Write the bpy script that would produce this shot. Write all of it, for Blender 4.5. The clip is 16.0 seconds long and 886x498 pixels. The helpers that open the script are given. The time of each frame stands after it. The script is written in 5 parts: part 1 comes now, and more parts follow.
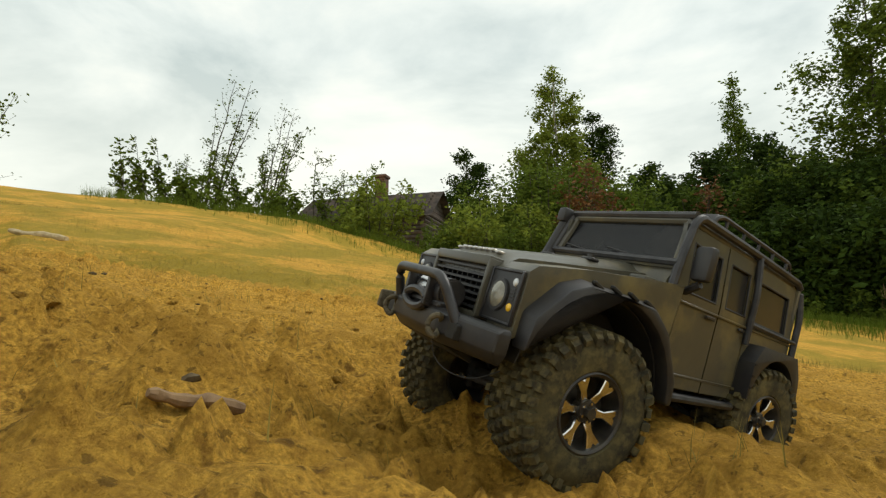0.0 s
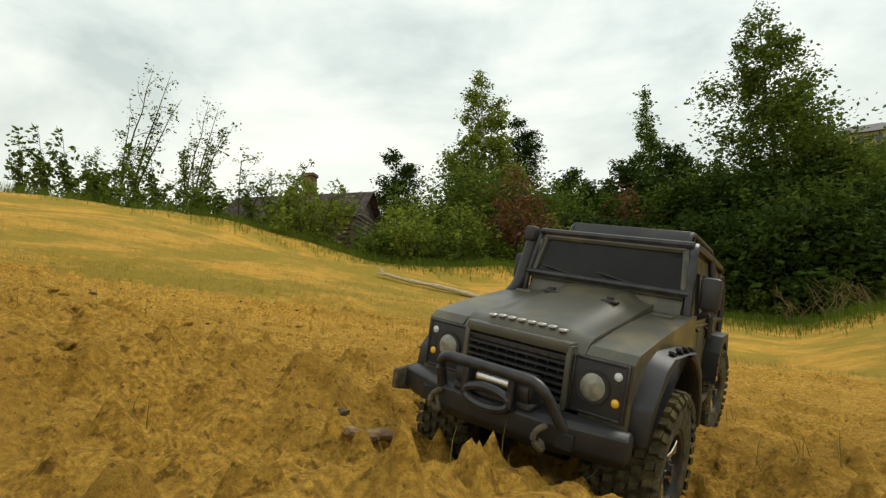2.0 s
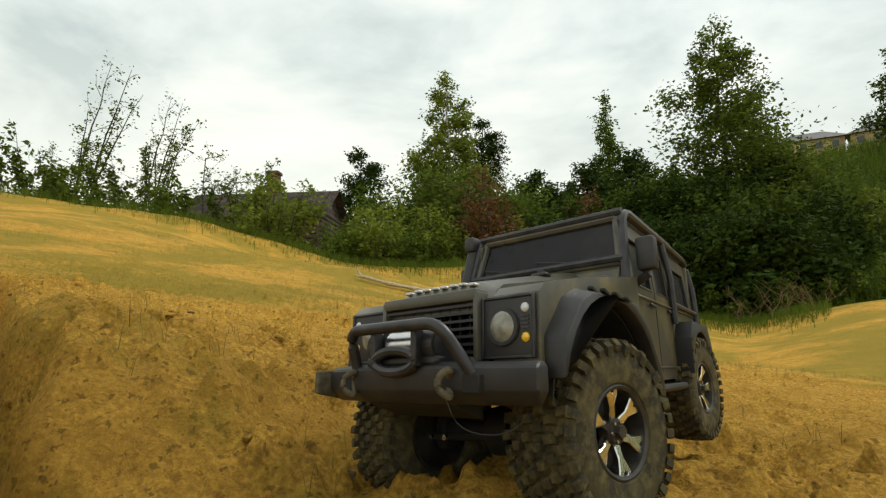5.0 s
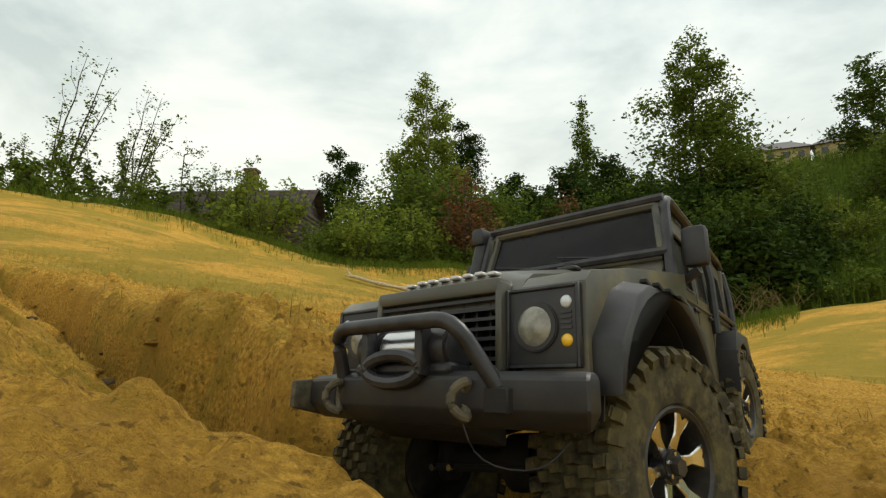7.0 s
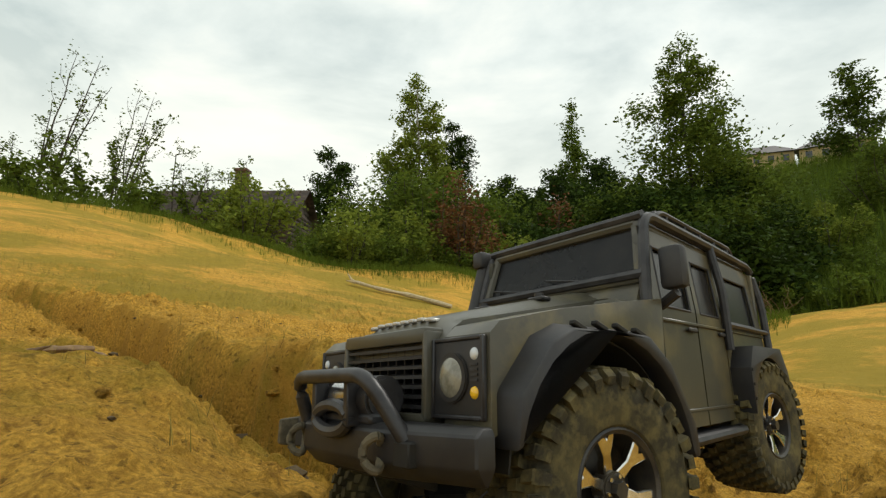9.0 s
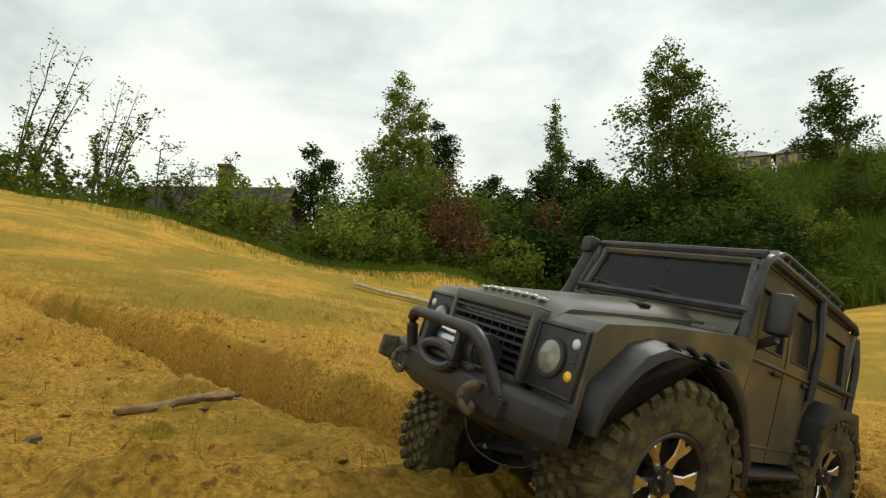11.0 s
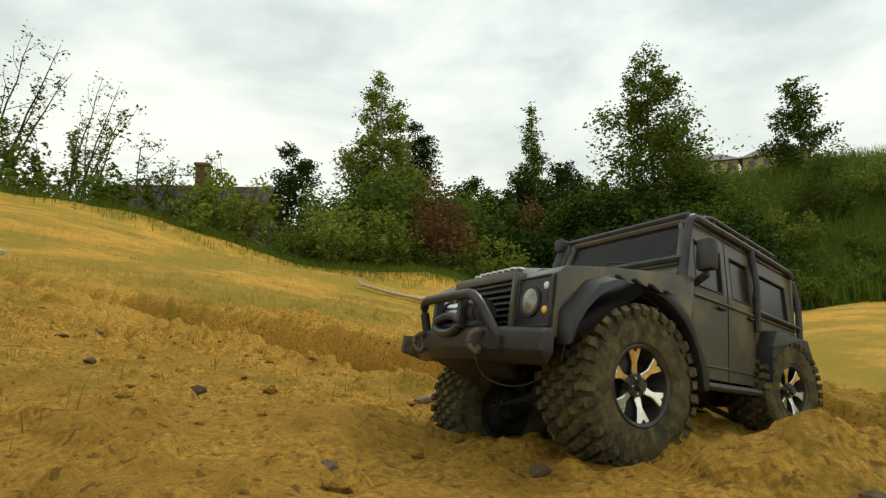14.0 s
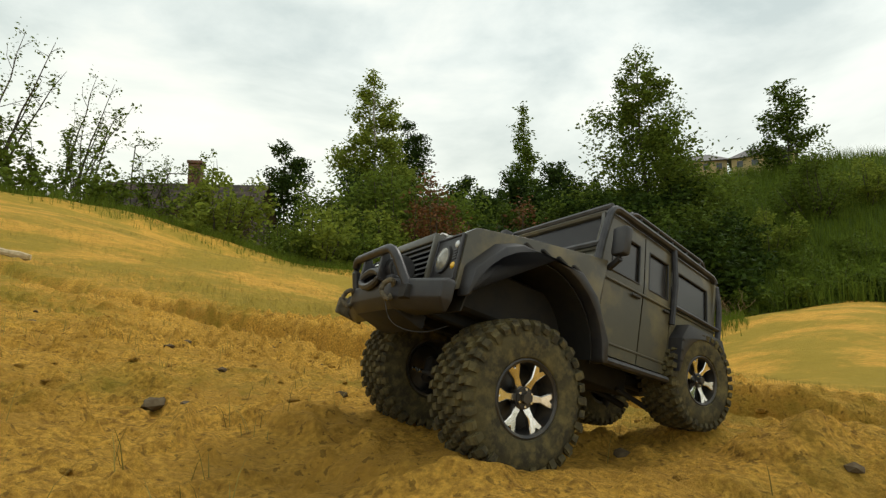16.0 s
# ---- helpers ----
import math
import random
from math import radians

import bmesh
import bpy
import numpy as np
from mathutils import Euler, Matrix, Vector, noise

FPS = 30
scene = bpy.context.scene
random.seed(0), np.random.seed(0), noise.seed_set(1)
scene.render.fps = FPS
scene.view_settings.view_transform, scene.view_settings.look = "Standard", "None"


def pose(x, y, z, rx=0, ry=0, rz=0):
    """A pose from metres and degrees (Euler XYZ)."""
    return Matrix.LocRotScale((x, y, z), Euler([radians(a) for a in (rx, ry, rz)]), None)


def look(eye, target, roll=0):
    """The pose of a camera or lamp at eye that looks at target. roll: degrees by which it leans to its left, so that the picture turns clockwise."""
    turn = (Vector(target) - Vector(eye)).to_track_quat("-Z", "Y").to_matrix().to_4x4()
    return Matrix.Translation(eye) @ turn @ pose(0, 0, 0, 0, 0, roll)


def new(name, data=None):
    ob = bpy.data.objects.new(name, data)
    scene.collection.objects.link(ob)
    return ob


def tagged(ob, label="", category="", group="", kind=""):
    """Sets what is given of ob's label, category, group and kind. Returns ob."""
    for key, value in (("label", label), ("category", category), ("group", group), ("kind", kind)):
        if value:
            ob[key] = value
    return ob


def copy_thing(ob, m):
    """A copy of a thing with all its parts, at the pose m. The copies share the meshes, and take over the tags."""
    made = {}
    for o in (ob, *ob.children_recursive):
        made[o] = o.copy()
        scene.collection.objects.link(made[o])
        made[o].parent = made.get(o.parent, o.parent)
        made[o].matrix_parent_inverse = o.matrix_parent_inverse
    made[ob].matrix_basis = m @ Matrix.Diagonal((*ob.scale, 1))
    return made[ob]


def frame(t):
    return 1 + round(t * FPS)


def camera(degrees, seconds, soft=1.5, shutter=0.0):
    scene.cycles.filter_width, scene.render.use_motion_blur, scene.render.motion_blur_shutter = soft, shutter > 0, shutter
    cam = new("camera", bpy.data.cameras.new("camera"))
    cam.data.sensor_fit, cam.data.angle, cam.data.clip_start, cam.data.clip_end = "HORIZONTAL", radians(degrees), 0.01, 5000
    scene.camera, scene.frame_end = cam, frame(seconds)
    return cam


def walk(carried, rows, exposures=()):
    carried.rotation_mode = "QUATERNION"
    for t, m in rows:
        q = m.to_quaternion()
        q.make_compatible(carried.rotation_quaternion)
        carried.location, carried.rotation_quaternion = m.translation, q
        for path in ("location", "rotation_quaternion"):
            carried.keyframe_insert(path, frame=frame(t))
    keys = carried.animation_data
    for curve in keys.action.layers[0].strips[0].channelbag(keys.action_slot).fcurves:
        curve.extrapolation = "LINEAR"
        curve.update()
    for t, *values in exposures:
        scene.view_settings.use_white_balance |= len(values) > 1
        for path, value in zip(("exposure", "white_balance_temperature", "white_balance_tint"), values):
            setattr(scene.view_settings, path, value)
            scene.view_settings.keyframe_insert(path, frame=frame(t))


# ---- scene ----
# ---- camera and its path ----
cam = camera(80.0, 16.0, soft=1.3)
CAMERA_ROWS = [
    (0, pose(-0.000, 0.000, 0.001, 97.05, 0.02, 0.07)),
    (0.5, pose(-0.039, -0.013, 0.013, 97.09, -0.23, -1.72)),
    (1, pose(-0.095, -0.033, 0.024, 97.10, -0.03, -4.45)),
    (1.5, pose(-0.156, -0.045, 0.033, 97.01, 0.94, -6.51)),
    (2, pose(-0.203, -0.071, 0.042, 96.99, 0.69, -7.87)),
    (2.5, pose(-0.233, -0.112, 0.062, 96.94, 0.65, -8.85)),
    (3, pose(-0.263, -0.157, 0.074, 96.90, 0.70, -9.36)),
    (3.5, pose(-0.314, -0.162, 0.096, 96.81, 0.66, -10.02)),
    (4, pose(-0.362, -0.187, 0.102, 96.75, 0.89, -10.40)),
    (6.5, pose(-0.676, -0.310, 0.070, 96.92, 0.32, -14.66)),
    (7, pose(-0.725, -0.298, 0.083, 96.87, 0.35, -14.83)),
    (7.5, pose(-0.767, -0.290, 0.097, 96.87, 0.35, -15.10)),
    (8, pose(-0.818, -0.293, 0.111, 96.86, 0.26, -15.36)),
    (8.5, pose(-0.873, -0.284, 0.139, 96.83, 0.23, -16.01)),
    (9, pose(-0.953, -0.264, 0.173, 96.86, 0.20, -16.20)),
    (11.5, pose(-1.385, 0.010, 0.270, 96.67, -0.12, -18.82)),
    (12, pose(-1.456, 0.029, 0.281, 96.69, 0.01, -19.02)),
    (12.5, pose(-1.530, 0.062, 0.273, 96.77, 0.08, -19.81)),
    (13, pose(-1.638, 0.082, 0.253, 96.78, -0.02, -20.38)),
    (13.5, pose(-1.732, 0.088, 0.244, 96.77, 0.12, -21.27)),
    (14, pose(-1.801, 0.079, 0.246, 96.77, 0.14, -21.44)),
    (14.5, pose(-1.854, 0.069, 0.275, 96.68, 0.13, -21.80)),
    (15, pose(-1.880, 0.054, 0.274, 96.70, 0.19, -21.86)),
    (15.5, pose(-1.943, 0.010, 0.271, 96.62, 0.02, -22.46)),
    (16, pose(-1.996, -0.038, 0.282, 96.54, 0.05, -22.47)),
]
walk(cam, CAMERA_ROWS)
scene.view_settings.exposure = 0.0

# ---- sky and sun: a bright overcast day ----
SUN_ELEVATION, SUN_AZIMUTH = radians(48), radians(70)
world = bpy.data.worlds.new("overcast_sky")
scene.world = world
world.use_nodes = True


def node(tree, kind, place=None, **values):
    n = tree.nodes.new(kind)
    for key, value in values.items():
        if key in n.inputs:
            n.inputs[key].default_value = value
    return n


def build_sky():
    t = world.node_tree
    t.nodes.clear()
    out, bg = t.nodes.new("ShaderNodeOutputWorld"), t.nodes.new("ShaderNodeBackground")
    sky = t.nodes.new("ShaderNodeTexSky")
    sky.sky_type, sky.sun_disc = "NISHITA", False
    sky.sun_elevation, sky.sun_rotation = SUN_ELEVATION, SUN_AZIMUTH
    dim = t.nodes.new("ShaderNodeVectorMath")
    dim.operation = "SCALE"
    dim.inputs["Scale"].default_value = 0.10
    t.links.new(sky.outputs[0], dim.inputs[0])
    co, mp = t.nodes.new("ShaderNodeTexCoord"), t.nodes.new("ShaderNodeMapping")
    mp.inputs["Scale"].default_value = (1.0, 1.0, 2.4)
    t.links.new(co.outputs["Generated"], mp.inputs[0])
    big = node(t, "ShaderNodeTexNoise", Scale=2.1, Detail=7.0, Roughness=0.55, Distortion=0.35)
    t.links.new(mp.outputs[0], big.inputs["Vector"])
    ramp = t.nodes.new("ShaderNodeValToRGB")
    e = ramp.color_ramp.elements
    e[0].position, e[0].color = 0.36, (0.55, 0.63, 0.60, 1)
    e[1].position, e[1].color = 0.64, (1.04, 1.04, 0.93, 1)
    mid = e.new(0.5)
    mid.color = (0.80, 0.86, 0.80, 1)
    t.links.new(big.outputs[0], ramp.inputs[0])
    # brighter towards the horizon, as thin cloud is
    sep, low = t.nodes.new("ShaderNodeSeparateXYZ"), t.nodes.new("ShaderNodeMapRange")
    t.links.new(co.outputs["Generated"], sep.inputs[0])
    low.inputs["From Min"].default_value, low.inputs["From Max"].default_value = 0.0, 0.45
    low.inputs["To Min"].default_value, low.inputs["To Max"].default_value = 0.75, 0.0
    t.links.new(sep.outputs["Z"], low.inputs["Value"])
    hz = t.nodes.new("ShaderNodeMix")
    hz.data_type = "RGBA"
    for s in hz.inputs:
        if s.name == "B" and s.type == "RGBA":
            s.default_value = (0.98, 0.97, 0.80, 1)
    rgba = [s for s in hz.inputs if s.type == "RGBA"]
    t.links.new(low.outputs[0], hz.inputs[0])
    t.links.new(ramp.outputs[0], rgba[0])
    mix = t.nodes.new("ShaderNodeMix")
    mix.data_type = "RGBA"
    mix.inputs[0].default_value = 0.9
    rg = [s for s in mix.inputs if s.type == "RGBA"]
    t.links.new(dim.outputs[0], rg[0])
    t.links.new([o for o in hz.outputs if o.type == "RGBA"][0], rg[1])
    t.links.new([o for o in mix.outputs if o.type == "RGBA"][0], bg.inputs[0])
    bg.inputs[1].default_value = 1.15
    t.links.new(bg.outputs[0], out.inputs[0])


build_sky()
sun = new("sun", bpy.data.lights.new("sun", "SUN"))
sun.data.energy, sun.data.angle, sun.data.color = 1.5, radians(14), (1.0, 0.95, 0.86)
sun.matrix_basis = look((math.sin(SUN_AZIMUTH) * math.cos(SUN_ELEVATION) * 50, math.cos(SUN_AZIMUTH) * math.cos(SUN_ELEVATION) * 50, math.sin(SUN_ELEVATION) * 50), (0, 0, 0))


# ---- materials ----
def material(name, base, rough=0.8, metal=0.0, second=None, scale=20.0, third=None, scale3=3.0, amount3=0.5, bump=0.0, bump_scale=60.0,
             bump_distance=0.002, coat=0.0, per_object=0.0, per_island=0.0, translucent=0.0, spec=0.5, ramp=(0.4, 0.6), ramp3=(0.5, 0.68)):
    """A surface of base colour mottled with a second at a fine scale and a third at a coarse one, with relief."""
    m = bpy.data.materials.new(name)
    m.use_nodes = True
    t = m.node_tree
    b = t.nodes["Principled BSDF"]
    b.inputs["Roughness"].default_value, b.inputs["Metallic"].default_value = rough, metal
    b.inputs["Specular IOR Level"].default_value = spec
    b.inputs["Coat Weight"].default_value = coat
    co = t.nodes.new("ShaderNodeTexCoord")

    def mixed(a, c, factor):
        n = t.nodes.new("ShaderNodeMix")
        n.data_type = "RGBA"
        ins = [s for s in n.inputs if s.type == "RGBA"]
        for s, v in zip(ins, (a, c)):
            if isinstance(v, tuple):
                s.default_value = (*v, 1)
            else:
                t.links.new(v, s)
        if isinstance(factor, float):
            n.inputs[0].default_value = factor
        else:
            t.links.new(factor, n.inputs[0])
        return [o for o in n.outputs if o.type == "RGBA"][0]

    def cloud(s, lo, hi, top=1.0, detail=6.0):
        n = node(t, "ShaderNodeTexNoise", Scale=s, Detail=detail, Roughness=0.62)
        t.links.new(co.outputs["Object"], n.inputs["Vector"])
        r = t.nodes.new("ShaderNodeMapRange")
        r.inputs["From Min"].default_value, r.inputs["From Max"].default_value, r.inputs["To Max"].default_value = lo, hi, top
        t.links.new(n.outputs[0], r.inputs["Value"])
        return r.outputs[0]

    colour = base
    if second:
        colour = mixed(base, second, cloud(scale, *ramp))
    if third:
        colour = mixed(colour, third, cloud(scale3, *ramp3, amount3))
    if per_object or per_island:
        h = t.nodes.new("ShaderNodeHueSaturation")
        if isinstance(colour, tuple):
            h.inputs["Color"].default_value = (*colour, 1)
        else:
            t.links.new(colour, h.inputs["Color"])
        r = t.nodes.new("ShaderNodeMapRange")
        span = per_object or per_island
        r.inputs["To Min"].default_value, r.inputs["To Max"].default_value = 1 - span, 1 + span
        if per_object:
            t.links.new(t.nodes.new("ShaderNodeObjectInfo").outputs["Random"], r.inputs["Value"])
        else:
            t.links.new(t.nodes.new("ShaderNodeNewGeometry").outputs["Random Per Island"], r.inputs["Value"])
        t.links.new(r.outputs[0], h.inputs["Value"])
        colour = h.outputs[0]
    if isinstance(colour, tuple):
        b.inputs["Base Color"].default_value = (*colour, 1)
    else:
        t.links.new(colour, b.inputs["Base Color"])
    if bump:
        n = node(t, "ShaderNodeTexNoise", Scale=bump_scale, Detail=8.0, Roughness=0.7)
        t.links.new(co.outputs["Object"], n.inputs["Vector"])
        k = t.nodes.new("ShaderNodeBump")
        k.inputs["Strength"].default_value, k.inputs["Distance"].default_value = bump, bump_distance
        t.links.new(n.outputs[0], k.inputs["Height"])
        t.links.new(k.outputs[0], b.inputs["Normal"])
    if translucent:
        tl, ad = t.nodes.new("ShaderNodeBsdfTranslucent"), t.nodes.new("ShaderNodeMixShader")
        if isinstance(colour, tuple):
            tl.inputs[0].default_value = (*colour, 1)
        else:
            t.links.new(colour, tl.inputs[0])
        ad.inputs[0].default_value = translucent
        t.links.new(b.outputs[0], ad.inputs[1])
        t.links.new(tl.outputs[0], ad.inputs[2])
        t.links.new(ad.outputs[0], t.nodes["Material Output"].inputs[0])
    return m


def sand_material():
    """Damp yellow sand with clods, dark specks and thin moss in broad patches."""
    m = material("sand", (0.82, 0.472, 0.078), 0.95, second=(0.46, 0.248, 0.042), scale=150.0, third=(0.20, 0.10, 0.022), scale3=48.0, amount3=0.8,
                 ramp=(0.38, 0.62), ramp3=(0.58, 0.68), bump=1.0, bump_scale=170.0, bump_distance=0.012, spec=0.1)
    t = m.node_tree
    b = t.nodes["Principled BSDF"]
    old = b.inputs["Base Color"].links[0].from_socket
    co = t.nodes.new("ShaderNodeTexCoord")
    n1 = node(t, "ShaderNodeTexNoise", Scale=0.75, Detail=7.0, Roughness=0.62)
    n2 = node(t, "ShaderNodeTexNoise", Scale=14.0, Detail=5.0, Roughness=0.7)
    for n in (n1, n2):
        t.links.new(co.outputs["Object"], n.inputs["Vector"])
    # damp brown patches
    n3 = node(t, "ShaderNodeTexNoise", Scale=4.5, Detail=8.0, Roughness=0.68)
    t.links.new(co.outputs["Object"], n3.inputs["Vector"])
    damp = t.nodes.new("ShaderNodeMapRange")
    damp.inputs["From Min"].default_value, damp.inputs["From Max"].default_value, damp.inputs["To Max"].default_value = 0.45, 0.62, 0.85
    t.links.new(n3.outputs[0], damp.inputs["Value"])
    wet = t.nodes.new("ShaderNodeMix")
    wet.data_type = "RGBA"
    pair = [s for s in wet.inputs if s.type == "RGBA"]
    t.links.new(old, pair[0])
    pair[1].default_value = (0.50, 0.276, 0.046, 1)
    t.links.new(damp.outputs[0], wet.inputs[0])
    old = [o for o in wet.outputs if o.type == "RGBA"][0]
    # dark grit and bark crumbs
    n4 = node(t, "ShaderNodeTexNoise", Scale=95.0, Detail=3.0, Roughness=0.6)
    t.links.new(co.outputs["Object"], n4.inputs["Vector"])
    grit = t.nodes.new("ShaderNodeMapRange")
    grit.inputs["From Min"].default_value, grit.inputs["From Max"].default_value, grit.inputs["To Max"].default_value = 0.60, 0.65, 0.62
    t.links.new(n4.outputs[0], grit.inputs["Value"])
    speck = t.nodes.new("ShaderNodeMix")
    speck.data_type = "RGBA"
    duo = [s for s in speck.inputs if s.type == "RGBA"]
    t.links.new(old, duo[0])
    duo[1].default_value = (0.13, 0.075, 0.020, 1)
    t.links.new(grit.outputs[0], speck.inputs[0])
    old = [o for o in speck.outputs if o.type == "RGBA"][0]
    # moss grows in a belt across the upper slope and in patches elsewhere
    sep = t.nodes.new("ShaderNodeSeparateXYZ")
    t.links.new(co.outputs["Object"], sep.inputs[0])
    belt = t.nodes.new("ShaderNodeMapRange")
    belt.inputs["From Min"].default_value, belt.inputs["From Max"].default_value = 1.6, 3.4
    belt.inputs["To Min"].default_value, belt.inputs["To Max"].default_value = -0.01, 0.13
    t.links.new(sep.outputs["Y"], belt.inputs["Value"])
    def add(a, c, op="ADD"):
        x = t.nodes.new("ShaderNodeMath")
        x.operation = op
        for s, v in zip(x.inputs, (a, c)):
            if isinstance(v, float):
                s.default_value = v
            else:
                t.links.new(v, s)
        return x.outputs[0]
    total = add(add(n1.outputs[0], belt.outputs[0]), add(add(n2.outputs[0], -0.5), 0.35, "MULTIPLY"))
    mask = t.nodes.new("ShaderNodeMapRange")
    mask.inputs["From Min"].default_value, mask.inputs["From Max"].default_value, mask.inputs["To Max"].default_value = 0.55, 0.68, 0.75
    t.links.new(total, mask.inputs["Value"])
    mix = t.nodes.new("ShaderNodeMix")
    mix.data_type = "RGBA"
    ins = [s for s in mix.inputs if s.type == "RGBA"]
    t.links.new(old, ins[0])
    ins[1].default_value = (0.25, 0.205, 0.026, 1)
    t.links.new(mask.outputs[0], mix.inputs[0])
    # turf on the bank past the pit
    across = t.nodes.new("ShaderNodeVectorMath")
    across.operation = "DOT_PRODUCT"
    across.inputs[1].default_value = (0.80, 0.60, 0.0)
    t.links.new(co.outputs["Object"], across.inputs[0])
    turf = t.nodes.new("ShaderNodeMapRange")
    turf.inputs["From Min"].default_value, turf.inputs["From Max"].default_value = 18.2, 19.0
    wave = add(add(n1.outputs[0], -0.5), 6.0, "MULTIPLY")
    t.links.new(add(across.outputs["Value"], wave), turf.inputs["Value"])
    last = t.nodes.new("ShaderNodeMix")
    last.data_type = "RGBA"
    ends = [s for s in last.inputs if s.type == "RGBA"]
    t.links.new([o for o in mix.outputs if o.type == "RGBA"][0], ends[0])
    ends[1].default_value = (0.060, 0.090, 0.012, 1)
    t.links.new(turf.outputs[0], last.inputs[0])
    t.links.new([o for o in last.outputs if o.type == "RGBA"][0], b.inputs["Base Color"])
    # crumbly lumps under the fine grain
    n5 = node(t, "ShaderNodeTexNoise", Scale=42.0, Detail=6.0, Roughness=0.65)
    t.links.new(co.outputs["Object"], n5.inputs["Vector"])
    lumps = t.nodes.new("ShaderNodeBump")
    lumps.inputs["Strength"].default_value, lumps.inputs["Distance"].default_value = 0.7, 0.020
    t.links.new(n5.outputs[0], lumps.inputs["Height"])
    fine = b.inputs["Normal"].links[0].from_node
    t.links.new(lumps.outputs[0], fine.inputs["Normal"])
    return m


SAND = sand_material()
PAINT = material("body_paint", (0.066, 0.063, 0.048), 0.34, second=(0.082, 0.076, 0.053), scale=26, third=(0.215, 0.170, 0.066), scale3=13, amount3=0.55, ramp3=(0.50, 0.66), bump=0.12, bump_scale=260, bump_distance=0.0006, spec=0.5)
PLASTIC = material("black_plastic", (0.014, 0.014, 0.017), 0.5, second=(0.024, 0.023, 0.023), scale=40, third=(0.06, 0.05, 0.03), scale3=22, amount3=0.3, bump=0.2, bump_scale=400, bump_distance=0.0004)
TUBE = material("black_powder_coat", (0.014, 0.014, 0.017), 0.42, second=(0.035, 0.034, 0.036), scale=60, bump=0.15, bump_scale=500, bump_distance=0.0003)
RUBBER = material("dusty_rubber", (0.040, 0.036, 0.024), 0.9, second=(0.085, 0.072, 0.034), scale=40, third=(0.19, 0.155, 0.062), scale3=95, amount3=0.5, ramp3=(0.46, 0.64), bump=0.4, bump_scale=180, bump_distance=0.0015, spec=0.2)
CHROME = material("machined_aluminium", (0.82, 0.80, 0.76), 0.22, 1.0, second=(0.6, 0.56, 0.48), scale=70)
GUNMETAL = material("black_wheel_paint", (0.018, 0.017, 0.017), 0.4, second=(0.05, 0.042, 0.03), scale=60)
WINDOW = material("smoked_plastic_glass", (0.016, 0.016, 0.018), 0.24, second=(0.024, 0.023, 0.023), scale=12, third=(0.06, 0.05, 0.035), scale3=18, amount3=0.25, spec=0.5)
LENS = material("frosted_lamp_lens", (0.27, 0.26, 0.21), 0.25, second=(0.16, 0.155, 0.12), scale=110, coat=0.6)
CLEAR_LAMP = material("clear_lamp_lens", (0.62, 0.66, 0.70), 0.12, coat=0.8)
AMBER = material("amber_lamp_lens", (0.85, 0.50, 0.02), 0.2, coat=0.6)
# chassis black, deepened to put the shade of arches and recesses into the colour
UNDER = material("shaded_chassis_black", (0.006, 0.006, 0.006), 0.75, second=(0.014, 0.012, 0.008), scale=50)
SILVER = material("silver_letter", (0.55, 0.53, 0.50), 0.35, 0.6)
ROPE = material("scuffed_tan_plastic", (0.12, 0.10, 0.06), 0.8, second=(0.06, 0.05, 0.03), scale=120)
STEEL = material("bright_steel", (0.6, 0.6, 0.6), 0.25, 1.0)
WOOD = material("weathered_wood", (0.25, 0.155, 0.075), 0.85, second=(0.15, 0.09, 0.045), scale=45, bump=0.5, bump_scale=90, bump_distance=0.003)
PALE_WOOD = material("sun_bleached_wood", (0.50, 0.40, 0.24), 0.85, second=(0.36, 0.28, 0.16), scale=30, bump=0.3, bump_scale=60)
BARK = material("dark_bark", (0.07, 0.055, 0.04), 0.9, second=(0.035, 0.028, 0.02), scale=12, bump=0.4, bump_scale=20, bump_distance=0.02)
BIRCH_BARK = material("birch_bark", (0.42, 0.40, 0.35), 0.8, second=(0.10, 0.09, 0.08), scale=5, ramp=(0.52, 0.58))
LEAF = material("green_leaf", (0.098, 0.140, 0.019), 0.8, per_island=0.45, translucent=0.35, spec=0.1)
LEAF_LIGHT = material("light_green_leaf", (0.175, 0.220, 0.032), 0.8, per_island=0.4, translucent=0.4, spec=0.1)
# dark green, deepened so that the shade within the dense wood is in the colour
LEAF_DARK = material("shaded_dark_leaf", (0.034, 0.060, 0.009), 0.8, per_island=0.5, translucent=0.2, spec=0.1)
LEAF_WOOD = material("wood_green_leaf", (0.066, 0.100, 0.014), 0.8, per_island=0.5, translucent=0.25, spec=0.1)
LEAF_RUST = material("rust_brown_leaf", (0.145, 0.070, 0.026), 0.7, per_island=0.4, translucent=0.2, spec=0.2)
GRASS = material("grass_blade", (0.105, 0.150, 0.018), 0.85, per_island=0.4, translucent=0.3, spec=0.08)
STRAW = material("dry_grass_blade", (0.27, 0.21, 0.05), 0.8, per_island=0.4, translucent=0.25, spec=0.2)
LOG = material("tarred_log", (0.045, 0.034, 0.026), 0.9, second=(0.09, 0.065, 0.05), scale=3, bump=0.4, bump_scale=8, bump_distance=0.02)
ROOFING = material("old_roof_felt", (0.045, 0.036, 0.032), 0.9, second=(0.12, 0.09, 0.07), scale=2)
BRICK = material("old_brick", (0.17, 0.085, 0.055), 0.9, second=(0.10, 0.062, 0.045), scale=4, per_object=0.25)
PLASTER = material("yellow_plaster", (0.46, 0.36, 0.18), 0.9, second=(0.38, 0.30, 0.15), scale=0.8)
DARK_ROOF = material("dark_roof_sheet", (0.06, 0.055, 0.06), 0.7, second=(0.09, 0.08, 0.08), scale=0.7)
